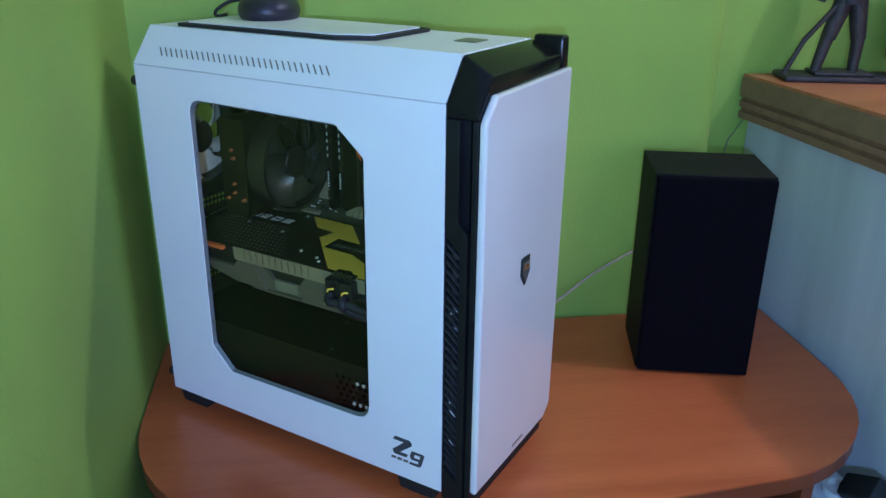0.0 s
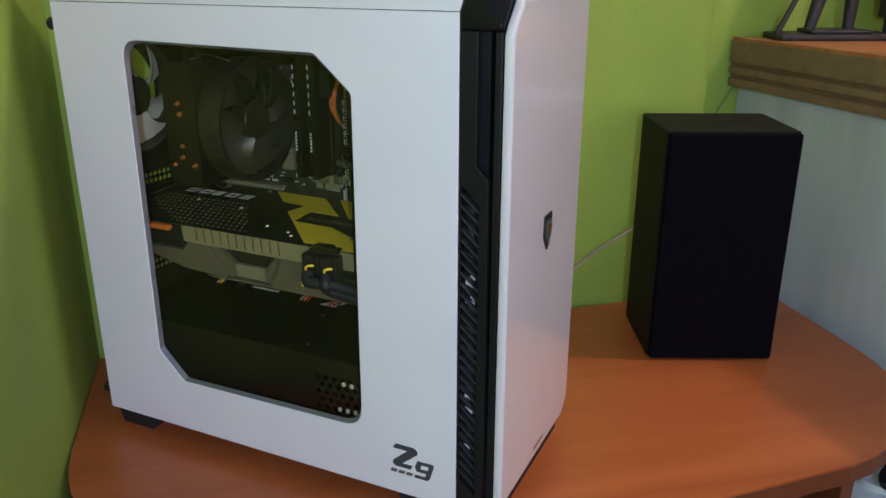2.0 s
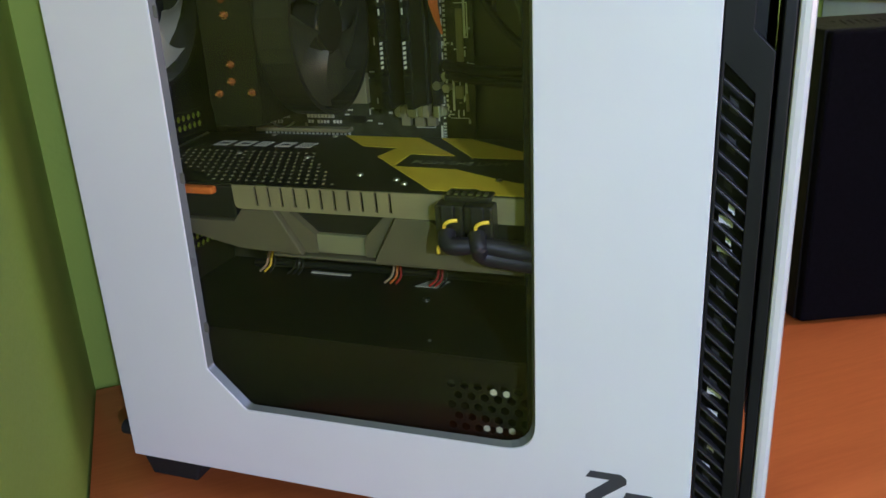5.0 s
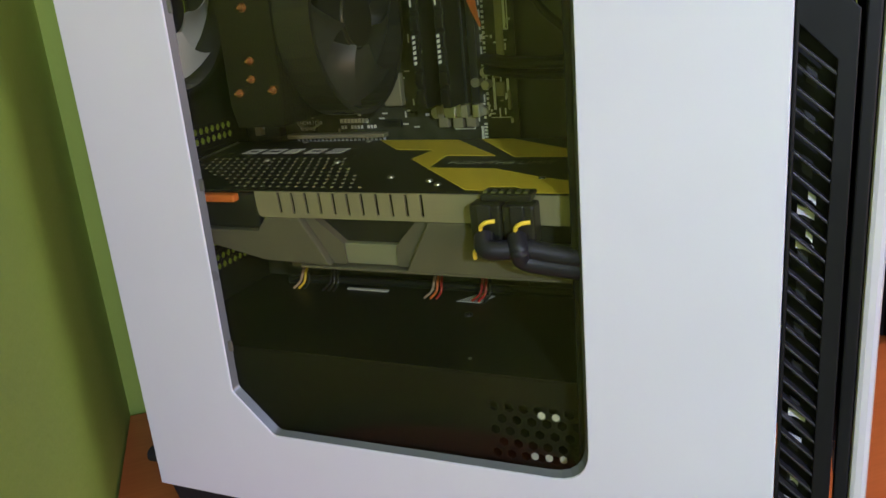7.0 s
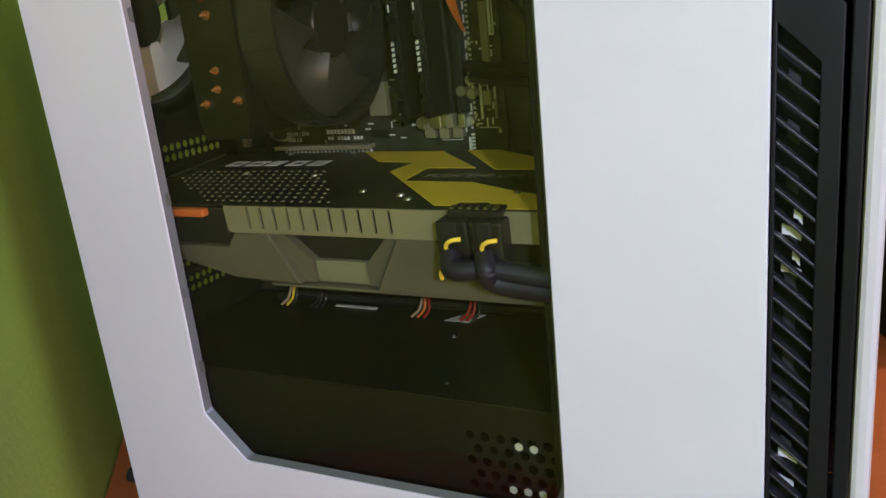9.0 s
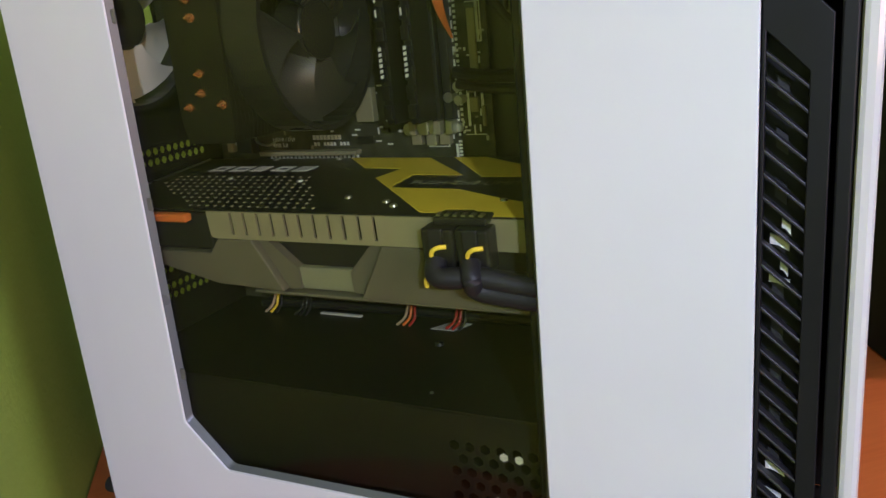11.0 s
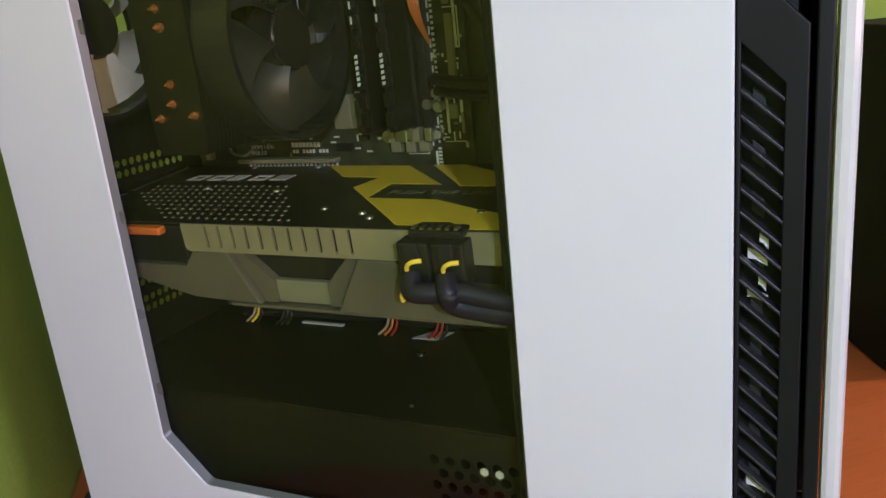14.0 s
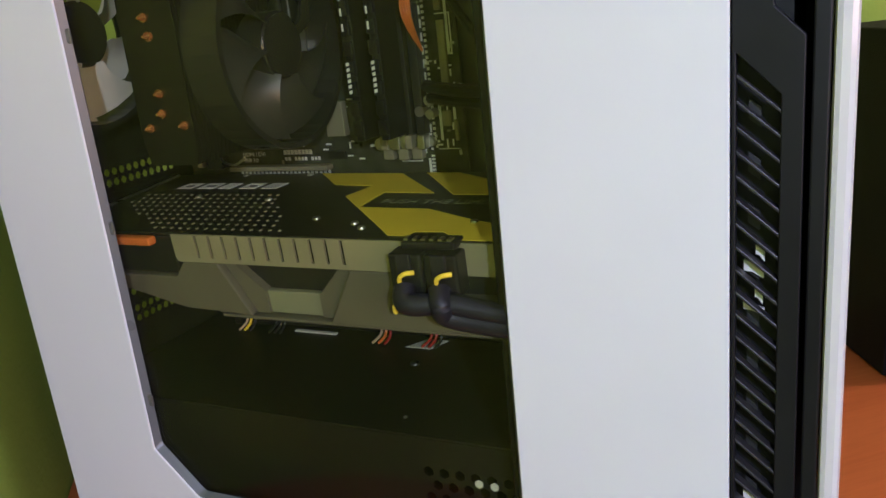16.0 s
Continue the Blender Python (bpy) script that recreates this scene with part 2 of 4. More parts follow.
def tube(points, r, seg=8, steps=8, bm=None):
    """A round cable along smooth points."""
    bm = bm or bmesh.new()
    ps = [Vector(p) for p in points]
    line = []
    for i in range(len(ps) - 1):
        p0, p1, p2, p3 = ps[max(i - 1, 0)], ps[i], ps[i + 1], ps[min(i + 2, len(ps) - 1)]
        for k in range(steps):
            q = k / steps
            line.append(0.5 * (2 * p1 + (p2 - p0) * q + (2 * p0 - 5 * p1 + 4 * p2 - p3) * q * q + (3 * p1 - p0 - 3 * p2 + p3) * q ** 3))
    line.append(ps[-1])
    rings = []
    up = Vector((0.13, 0.21, 0.97))
    for i, p in enumerate(line):
        d = (line[min(i + 1, len(line) - 1)] - line[max(i - 1, 0)]).normalized()
        a = d.cross(up).normalized()
        b = d.cross(a)
        rings.append([bm.verts.new(p + r * (math.cos(2 * math.pi * k / seg) * a + math.sin(2 * math.pi * k / seg) * b)) for k in range(seg)])
    for s, e in zip(rings, rings[1:]):
        for k in range(seg):
            bm.faces.new((s[k], s[(k + 1) % seg], e[(k + 1) % seg], e[k]))
    bm.faces.new(rings[0][::-1]), bm.faces.new(rings[-1])
    return bm


def ring(n, cx, cy, rx, ry=None, start=0.0):
    ry = rx if ry is None else ry
    return [(cx + rx * math.cos(start + 2 * math.pi * i / n), cy + ry * math.sin(start + 2 * math.pi * i / n)) for i in range(n)]


# ---- the room ----
BACK, LEFT, FAR, FRONT, FLOORZ, CEIL = 0.455, -0.3655, 3.2, -3.0, -0.74, 1.76


def wall(name, u0, u1, w0, w1, label, material=GREEN):
    return single(name, box(u0, u1, w0, w1, FLOORZ, CEIL), material, label, "wall", "structure", ROOM)


RECESS, NICHE = 0.527, 0.578      # the back wall steps back beside the desk, round a soft corner
bend = [(LEFT, BACK)] + [(RECESS - 0.05 + 0.05 * math.sin(q), BACK + 0.05 - 0.05 * math.cos(q)) for q in [radians(7.5 * k) for k in range(13)]]
bend += [(RECESS, NICHE), (FAR, NICHE), (FAR, NICHE + 0.12), (LEFT, NICHE + 0.12)]
single("wall_back", plate(bend, FLOORZ, CEIL, "xy"), GREEN, "lime green painted plaster wall behind the table", "wall", "structure", ROOM, smooth=True)
wall("wall_right", FAR, FAR + 0.12, FRONT, NICHE + 0.12, "lime green painted plaster wall")
wall("wall_left", LEFT - 0.12, LEFT, FRONT - 0.12, NICHE + 0.12, "lime green painted plaster wall beside the table")
hole = [(-0.35, 0.02), (1.45, 0.02), (1.45, 1.48), (-0.35, 1.48)]
side = plate([(LEFT, FLOORZ), (FAR, FLOORZ), (FAR, CEIL), (LEFT, CEIL)], FRONT - 0.12, FRONT, "xz", [hole])
single("wall_front", side, GREEN, "lime green painted plaster wall with a window opening", "wall", "structure", ROOM)
single("floor", box(LEFT - 0.16, FAR + 0.12, FRONT - 0.12, NICHE + 0.12, FLOORZ - 0.1, FLOORZ), FLOOR, "reddish brown laminate floor", "floor", "structure", ROOM)
single("ceiling", box(LEFT - 0.16, FAR + 0.12, FRONT - 0.12, NICHE + 0.12, CEIL, CEIL + 0.1), CEILING, "pale painted ceiling", "ceiling", "structure", ROOM)

# ---- the table ----
table = group_thing("side_table", (0, 0, FLOORZ), "small orange-brown laminate table with rounded front corners", "table", turn=40)
H = -FLOORZ
outline = [(0.632, 0.442), (0.628, 0.27)]
outline += [(0.390 + 0.236 * math.cos(q), 0.22 - 0.232 * math.sin(q)) for q in [radians(9 * k) for k in range(0, 10)]]
outline += [(0.386 - 0.54 * k / 8, -0.012 - 0.016 * math.sin(math.pi * k / 8)) for k in range(0, 9)]
outline += [(-0.154 - 0.209 * math.sin(q), 0.22 - 0.228 * math.cos(q)) for q in [radians(9 * k) for k in range(1, 11)]]
outline += [(-0.3635, 0.442)]
part("tabletop", plate(outline, H - 0.003, H, "xy"), TABLE, table)
inset = [(0.1 + (a - 0.1) * 0.9985, 0.2 + (b - 0.2) * 0.998) for a, b in outline]
part("edge_band", plate(inset, H - 0.024, H - 0.003, "xy"), TABLE_EDGE, table, "darker brown edge band")
part("side_panel", box(-0.33, -0.312, 0.06, 0.41, 0, H - 0.024, 0.001), TABLE_EDGE, table)
part("side_panel", box(0.53, 0.548, 0.10, 0.41, 0, H - 0.024, 0.001), TABLE_EDGE, table)
part("back_panel", box(-0.312, 0.53, 0.385, 0.40, 0.25, H - 0.024, 0.001), TABLE_EDGE, table)
part("shelf", box(-0.312, 0.53, 0.10, 0.385, 0.48, 0.498, 0.001), TABLE_EDGE, table)

# ---- the desk beside it: its side stands a little askew to the wall ----
desk = group_thing("desk", (0, 0, FLOORZ), "white desk with a thick layered wooden top, against the wall", "desk", turn=40)
TOPZ, FRONTW, DB = 0.383, -0.33, NICHE - 0.003


def skew(u):
    """Outline of a slab whose near side runs askew from the wall to the desk's front."""
    return [(u - 0.05 * DB, DB), (u - 0.05 * FRONTW, FRONTW), (1.45, FRONTW), (1.45, DB)]


def stretch(u, w0, w1, t):
    """Outline of an upright board, t thick, that runs askew from depth w0 to w1."""
    return [(u - 0.05 * w1, w1), (u - 0.05 * w0, w0), (u + t - 0.05 * w0, w0), (u + t - 0.05 * w1, w1)]


under = TOPZ - 0.076 + H
part("side_board", plate(stretch(0.671, -0.03, DB, 0.022), 0, under, "xy"), DESKSIDE, desk, "bluish white side board")
part("front_stile", plate(stretch(0.667, -0.10, -0.031, 0.045), 0, under, "xy", bevel=0.002), DESKSIDE, desk)
part("side_board", box(1.40, 1.42, -0.17, DB, 0, under, 0.001), DESKSIDE, desk)
part("back_board", box(0.70, 1.40, DB - 0.02, DB - 0.002, 0.2, under, 0.001), DESKSIDE, desk)
part("desktop", plate(skew(0.650), TOPZ - 0.005 + H, TOPZ + H, "xy"), DESKTOP, desk, "orange-brown wooden top")
for z1, z0, out, mat in ((0.005, 0.038, 0.0, 0), (0.038, 0.046, 0.005, 1), (0.046, 0.056, 0.001, 2), (0.056, 0.064, 0.006, 1), (0.064, 0.076, 0.002, 2)):
    part("layer", plate(skew(0.648 + out), TOPZ - z0 + H, TOPZ - z1 + H, "xy"), LAYER[mat], desk)

# ---- the computer case ----
CW, CT, CB, CR = 0.2005, 0.499, 0.021, -0.425      # width, top, underside, rear
case = group_thing("computer_case", (0, 0, 0), "white tower computer case with smoked side window, black bezel", "computer case")
SIDE = 0.457                                      # top of the upright side panel
win = rounded([(-0.3415, 0.1085), (-0.3395, 0.4250), (-0.130, 0.4220), (-0.0955, 0.3915), (-0.0965, 0.0805), (-0.3125, 0.0785)],
              [0.005, 0.018, 0.008, 0.008, 0.022, 0.006])
part("side_panel", plate([(CR, CB), (0, CB), (0, SIDE), (CR, SIDE)], 0, 0.0022, "xz", [win], bevel=0.0007), CASEWHITE, case, "white coated steel side panel with a window cut-out")


def grown(loop, k):
    cx, cz = -0.222, 0.257
    return [(a + (k if a > cx else -k), b + (k if b > cz else -k)) for a, b in loop]


bm = bmesh.new()
inner_win = grown(win, -0.0026)
ra = [bm.verts.new((a, 0.0012, b)) for a, b in win]
rb = [bm.verts.new((a, 0.0052, b)) for a, b in inner_win]
rc = [bm.verts.new((a, 0.0052, b)) for a, b in grown(win, 0.0012)]
rd = [bm.verts.new((a, 0.0012, b)) for a, b in grown(win, 0.0012)]
for k in range(len(win)):
    n = (k + 1) % len(win)
    for p, q in ((ra, rb), (rb, rc), (rc, rd), (rd, ra)):
        bm.faces.new((p[k], p[n], q[n], q[k]))
part("window_bead", bm, GREYBEAD, case, "grey bevelled bead round the window")
part("window_pane", plate(grown(win, 0.006), 0.0054, 0.0072, "xz"), PANE, case, "smoked clear acrylic pane")
part("window_rim", plate(grown(win, 0.012), 0.0074, 0.0086, "xz", [grown(win, 0.0008)]), FANBLACK, case)
# added black strip that gives the window's right edge its shade
part("edge_shade_strip", box(-0.1035, -0.0962, 0.0076, 0.0165, 0.085, 0.398, 0.001), BEZELGLOSS, case, "glossy black strip standing for shade at the window edge")
for x, z in ((-0.343, 0.141), (-0.3425, 0.252), (-0.342, 0.360)):
    part("clip", box(x - 0.003, x + 0.006, 0.0030, 0.0050, z - 0.004, z + 0.004, 0.001), GREYBADGE, case)

# shell
chamfer = plate([(0.0, (SIDE + 0.0006)), (0.031, CT), (0.031, CT - 0.0024), (0.002, (SIDE + 0.0006))], CR, 0, "yz")
part("top_chamfer", chamfer, CASEWHITE, case)
slope = Vector((0, 0.031, CT - (SIDE + 0.0006))).normalized()
out = Vector((0, -slope.z, slope.y))
NSLOT = 30
for i in range(NSLOT):
    x = -0.388 + i * 0.243 / (NSLOT - 1)
    bm = bmesh.new()
    c = Vector((x, 0, (SIDE + 0.0006))) + slope * 0.0190 + out * 0.0004
    a, b = slope * 0.0052 + Vector((-0.0042, 0, 0)), Vector((0.0009, 0, 0))
    lo = [bm.verts.new(c + s * a + t * b - out * 0.002) for s, t in ((-1, -1), (-1, 1), (1, 1), (1, -1))]
    hi = [bm.verts.new(v.co + out * 0.0021) for v in lo]
    bm.faces.new(hi), bm.faces.new(lo[::-1])
    for k in range(4):
        bm.faces.new((lo[k], lo[(k + 1) % 4], hi[(k + 1) % 4], hi[k]))
    part("vent_slot", bm, GREYBADGE, case)
part("top_panel", box(CR, 0, 0.0312, 0.180, CT - 0.003, CT, 0.0008), CASEWHITE, case)
part("far_panel", plate([(CW, CB), (CW, 0.479), (0.1802, CT), (0.1802, CT - 0.003), (CW - 0.002, 0.477), (CW - 0.002, CB)], CR, 0, "yz"), CASEWHITE, case)
part("case_floor", box(CR + 0.001, -0.001, 0.003, CW - 0.003, CB, CB + 0.0015), INNER, case)
part("inner_roof", box(CR + 0.003, -0.001, 0.033, 0.178, CT - 0.008, CT - 0.0045), INNER, case)
part("motherboard_tray", box(CR + 0.003, -0.001, 0.166, 0.1675, CB + 0.002, 0.482), TRAY, case)
part("front_wall", plate([(0.004, CB + 0.002), (0.004, 0.455), (0.033, CT - 0.009), (0.178, CT - 0.009), (CW - 0.004, CB + 0.002)], -0.010, -0.006, "yz"), INNER, case)
fan_hole = ring(32, 0.063, 0.3615, 0.056)
slot_z = [0.2640 - 0.0203 * i for i in range(6)]
openings = [fan_hole] + [[(0.062, z - 0.0085), (0.150, z - 0.0085), (0.150, z + 0.0085), (0.062, z + 0.0085)] for z in slot_z]
part("rear_wall", plate([(0.003, CB + 0.002), (CW - 0.003, CB + 0.002), (CW - 0.003, 0.472), (0.178, CT - 0.009), (0.033, CT - 0.009), (0.003, 0.455)], CR + 0.001, CR + 0.0025, "yz", openings), INNER, case)
for i, z in enumerate(slot_z):
    dots = [ring(6, 0.0685 + 0.0068 * k, z + s, 0.0030) for k in range(12) for s in (-0.0038, 0.0038)] if i not in (1, 2) else ()
    part("slot_cover", plate([(0.061, z - 0.0092), (0.151, z - 0.0092), (0.151, z + 0.0092), (0.061, z + 0.0092)], CR + 0.0028, CR + 0.0038, "yz", dots), INNER, case)
part("rear_flange", box(CR + 0.0005, CR + 0.012, 0.0055, 0.0075, CB + 0.003, 0.455), INNER, case)
for z in (0.436, 0.040):
    part("thumb_screw", cyl((CR, 0.008, z), (-1, 0, 0), 0.006, 0.011, 18), RUBBER, case, smooth=True)
# cover over the power supply, with a cut pattern of hexagons near its end
hexes = [ring(6, -0.161 + 0.0095 * k + (0.0048 if r % 2 else 0), 0.1085 - 0.0082 * r, 0.0034, 0.0034, math.pi / 6) for r in range(5) for k in range(6)]
part("supply_cover_front", plate([(-0.42, CB + 0.002), (-0.012, CB + 0.002), (-0.012, 0.1288), (-0.42, 0.1288)], 0.025, 0.0265, "xz", hexes), INNER, case)
# white plates before the cover: the brightness of lit holes, as colour
for x, z in ((-0.1305, 0.1060), (-0.1215, 0.1058), (-0.1360, 0.0770), (-0.1270, 0.0772), (-0.1180, 0.0775)):
    part("lit_hole_plate", plate(ring(6, x, z, 0.0026, 0.0026, 0.5), 0.0242, 0.0248, "xz"), WHITEPLASTIC, case, "pale hexagon standing for a bright hole in the cover")
part("supply_cover_top", box(-0.42, -0.012, 0.0250, 0.1655, 0.129, 0.1305, 0.0004), INNER, case)
part("cover_screw", cyl((-0.2085, 0.108, 0.1306), (0, 0, 1), 0.0036, 0.0014, 16, 0.003), FANBLACK, case, smooth=True)
part("cover_screw", cyl((-0.181, 0.041, 0.1306), (0, 0, 1), 0.0012, 0.0008, 10), STEEL, case)

# top plate with a dark rim
rim = rounded([(-0.386, 0.036), (-0.158, 0.040), (-0.118, 0.062), (-0.118, 0.168), (-0.386, 0.168)], [0.004, 0.008, 0.008, 0.006, 0.006])
part("top_rim", plate(rim, CT + 0.0002, CT + 0.0042, "xy", bevel=0.0008), RUBBER, case, "black rim of the dust filter")
lid = [(-0.252 + (a + 0.252) * 0.935, 0.102 + (b - 0.102) * 0.87) for a, b in rim]
part("dust_filter", plate(lid, CT + 0.0043, CT + 0.0056, "xy"), CASEWHITE, case)
part("top_badge", box(-0.053, -0.028, 0.106, 0.134, CT + 0.0002, CT + 0.0012, 0.0003), GREYBADGE, case)

# front bezel
part("bezel_core", plate([(0.012, 0.012), (0.012, 0.452), (0.036, 0.488), (0.182, 0.488), (CW - 0.006, 0.476), (CW - 0.006, 0.012)], 0.0005, 0.021, "yz"), BEZEL, case)
part("bezel_edge", plate([(CW - 0.0055, 0.014), (CW - 0.0055, 0.474), (CW, 0.472), (CW, 0.014)], 0.0005, 0.034, "yz"), BEZEL, case)
BRIGHT_CHIPS = [(0.0092, 0.2520, 0.0034, 0.0040), (0.0048, 0.2455, 0.0075, 0.0045), (0.0048, 0.2280, 0.0080, 0.0036), (0.0090, 0.2335, 0.0030, 0.0036), (0.0052, 0.1395, 0.0080, 0.0040), (0.0050, 0.1255, 0.0070, 0.0034), (0.0075, 0.1010, 0.0040, 0.0030), (0.0050, 0.0880, 0.0050, 0.0030)]
vent = [(0.0022, 0.3268), (0.0177, 0.3112), (0.0177, 0.0395), (0.0022, 0.0540)]
face = [(0.0006, 0.014), (0.0006, 0.4435), (0.0150, 0.4435), (0.0150, 0.3425), (0.0256, 0.3318), (0.0258, 0.014)]
part("bezel_face", plate(face, 0.0008, 0.0075, "xz", [vent], bevel=0.0005), BEZEL, case)
for i in range(28):
    z = 0.3195 - i * 0.00950
    q = [(0.0022, z), (0.0177, z - 0.0136), (0.0177, z - 0.0152), (0.0022, z - 0.0016)]
    part("slat", plate(q, 0.0012, 0.0062, "xz", bevel=0.0003), SLAT, case)
for i in range(13):
    z = 0.330 - i * 0.0205
    part("inner_rib", plate([(0.0060, z), (0.0105, z - 0.0035), (0.0105, z - 0.0115), (0.0060, z - 0.0080)], 0.0090, 0.0105, "xz"), RIB, case)
# added flat white chips, blade-like, for the light patches between the slats
for x, z, w, h in BRIGHT_CHIPS:
    part("bright_chip", plate([(x, z), (x + w, z - 0.0030), (x + w, z - 0.0030 - h), (x + 0.4 * w, z - h * 1.1), (x, z - h)], 0.0068, 0.0082, "xz"), FANWHITE, case, "pale blade-like chip standing for a light patch behind the slats")
part("bezel_strip", box(0.0278, 0.0338, 0.0032, 0.014, 0.016, 0.4435, 0.0008), BEZEL, case)
part("bezel_foot", box(0.0006, 0.033, 0.004, CW - 0.004, 0.004, 0.0138, 0.002), BEZEL, case)
# glossy sloping brow over the front
bm = bmesh.new()
brow = [[(0.0005, 0.0, SIDE + 0.0005), (0.0005, 0.031, CT), (0.0005, 0.180, CT), (0.0005, CW, 0.480), (0.0005, CW, 0.444), (0.0005, 0.0, 0.444)],
        [(0.0340, 0.001, 0.4500), (0.0340, 0.028, 0.4820), (0.0360, 0.180, 0.4850), (0.0360, CW, 0.474), (0.0360, CW, 0.444), (0.0340, 0.001, 0.444)]]
rings = [[bm.verts.new(p) for p in r] for r in brow]
for k in range(6):
    bm.faces.new((rings[0][k], rings[0][(k + 1) % 6], rings[1][(k + 1) % 6], rings[1][k]))
bm.faces.new(rings[0][::-1]), bm.faces.new(rings[1])
bmesh.ops.bevel(bm, geom=list(bm.edges), offset=0.0025, segments=3, affect="EDGES", profile=0.5)
part("bezel_brow", bm, BEZELGLOSS, case, "glossy black top of the bezel", smooth=True)
part("bezel_cheek", box(0.0008, 0.0375, 0.1835, CW, 0.442, 0.5035, 0.004, seg=3), BEZELGLOSS, case, "raised glossy black end of the bezel", smooth=True)
front = rounded([(0.003, 0.031), (0.003, 0.441), (0.0075, 0.448), (0.024, 0.466), (CW, 0.470), (CW, 0.046), (0.184, 0.031)], [0.003, 0.004, 0.004, 0.004, 0.004, 0.003, 0.003])
part("front_panel", plate(front, 0.0344, 0.0425, "yz", bevel=0.0026), GLOSSWHITE, case, "glossy white front panel")
shield = rounded([(0.091, 0.281), (0.112, 0.281), (0.112, 0.260), (0.1015, 0.246), (0.091, 0.260)], [0.003, 0.003, 0.006, 0.002, 0.006])
crest = part("badge", plate(shield, 0.0425, 0.0439, "yz", bevel=0.0004), FANBLACK, case, "black and copper shield badge")
part("badge_inlay", plate([(0.1015 + (a - 0.1015) * 0.68, 0.265 + (b - 0.265) * 0.68) for a, b in shield], 0.0440, 0.0446, "yz"), GREYBADGE, crest)
part("badge_bar", box(0.0447, 0.0452, 0.0950, 0.1080, 0.2665, 0.2715), AMBER, crest)
part("front_print", box(0.0425, 0.0428, 0.092, 0.120, 0.0405, 0.0440), GREYBADGE, case, "small grey printed mark")

# printed mark low on the side panel: plain shapes
MARK = [[(-0.0638, 0.0690), (-0.0608, 0.0740), (-0.0418, 0.0740), (-0.0383, 0.0710), (-0.0383, 0.0675), (-0.0538, 0.0545), (-0.0433, 0.0545), (-0.0453, 0.0500), (-0.0613, 0.0500), (-0.0638, 0.0525), (-0.0638, 0.0555), (-0.0488, 0.0690)]]
part("printed_mark", plate(MARK[0], -0.0003, 0.0002, "xz"), INK, case, "dark grey printed mark")
loop = [(-0.0408, 0.0545), (-0.0383, 0.0615), (-0.0228, 0.0615), (-0.0213, 0.0600), (-0.0258, 0.0450), (-0.0283, 0.0428), (-0.0418, 0.0428), (-0.0406, 0.0462), (-0.0303, 0.0462), (-0.0293, 0.0500), (-0.0393, 0.0500)]
part("printed_mark", plate(loop, -0.0003, 0.0002, "xz", [[(-0.0353, 0.0535), (-0.0343, 0.0580), (-0.0268, 0.0580), (-0.0278, 0.0535)]]), INK, case)
for k in range(3):
    x = -0.0668 + 0.0082 * k
    part("printed_bar", plate([(x, 0.0432), (x + 0.0015, 0.0466), (x + 0.0078, 0.0466), (x + 0.0063, 0.0432)], -0.0003, 0.0002, "xz"), GREYBADGE, case)
for x0, x1 in ((-0.424, -0.366), (-0.066, -0.006)):
    for y0 in (0.006, 0.150):
        b = 0.008
        part("foot", plate([(x0, 0.0205), (x1, 0.0205), (x1 - b, 0.0), (x0 + b, 0.0)], y0, y0 + 0.04, "xz", bevel=0.002), RUBBER, case)

# ---- rear fan in the case ----
def fan(name, base, turn_m, R, hub_r, n, blade_mat, label, frame_depth=0.025, square=True, twist=0.55, hub_mat=None, phase=0.0):
    """Axial fan, its axis along local z, at rest."""
    root = group_thing(name, (0, 0, 0), label, "fan")
    root.matrix_world = Matrix.Translation(base) @ turn_m
    s = R + 0.004
    outer = rounded([(-s, -s), (s, -s), (s, s), (-s, s)], [0.006] * 4) if square else ring(40, 0, 0, R + 0.0035)
    part("fan_frame", plate(outer, 0, frame_depth, "xy", [ring(40, 0, 0, R)]), FANBLACK, root)
    bm = cyl((0, 0, 0.004), (0, 0, 1), hub_r, frame_depth - 0.006, 32)
    bmesh.ops.bevel(bm, geom=[e for e in bm.edges if all(v.co.z > frame_depth / 2 for v in e.verts)], offset=0.002, segments=3, affect="EDGES")
    part("hub", bm, hub_mat or FANBLACK, root, smooth=True)
    for i in range(n):
        bm = bmesh.new()
        rows = []
        for k in range(7):
            r = hub_r * 0.95 + (R * 0.965 - hub_r * 0.95) * k / 6
            span = (0.72 + 0.24 * k / 6) * 2 * math.pi / n * 0.98
            sweep = 0.35 * (k / 6) ** 1.4
            row = []
            for j in range(5):
                q = phase + 2 * math.pi * i / n + sweep + span * (j / 4 - 0.5)
                z = frame_depth * 0.5 + (j / 4 - 0.5) * frame_depth * twist * (1.1 - 0.5 * k / 6)
                row.append(bm.verts.new((r * math.cos(q), r * math.sin(q), z)))
            rows.append(row)
        for a, b in zip(rows, rows[1:]):
            for j in range(4):
                bm.faces.new((a[j], a[j + 1], b[j + 1], b[j]))
        got = bmesh.ops.extrude_face_region(bm, geom=list(bm.faces))["geom"]
        bmesh.ops.translate(bm, verts=[g for g in got if isinstance(g, bmesh.types.BMVert)], vec=(0, 0, 0.0014))
        part("blade", bm, blade_mat, root, smooth=True)
    return root


ALONG_X = Matrix(((0, 0, 1, 0), (1, 0, 0, 0), (0, 1, 0, 0), (0, 0, 0, 1)))        # local z to world x
fan("case_fan", (CR + 0.004, 0.063, 0.3615), ALONG_X, 0.057, 0.0205, 7, FANWHITE, "case fan with white blades in a black frame", 0.030, False, 0.9, phase=-0.55)

# ---- motherboard ----
MBY = 0.157
mb = group_thing("motherboard", (0, 0, 0), "black circuit board with white print, sockets and capacitors", "motherboard")
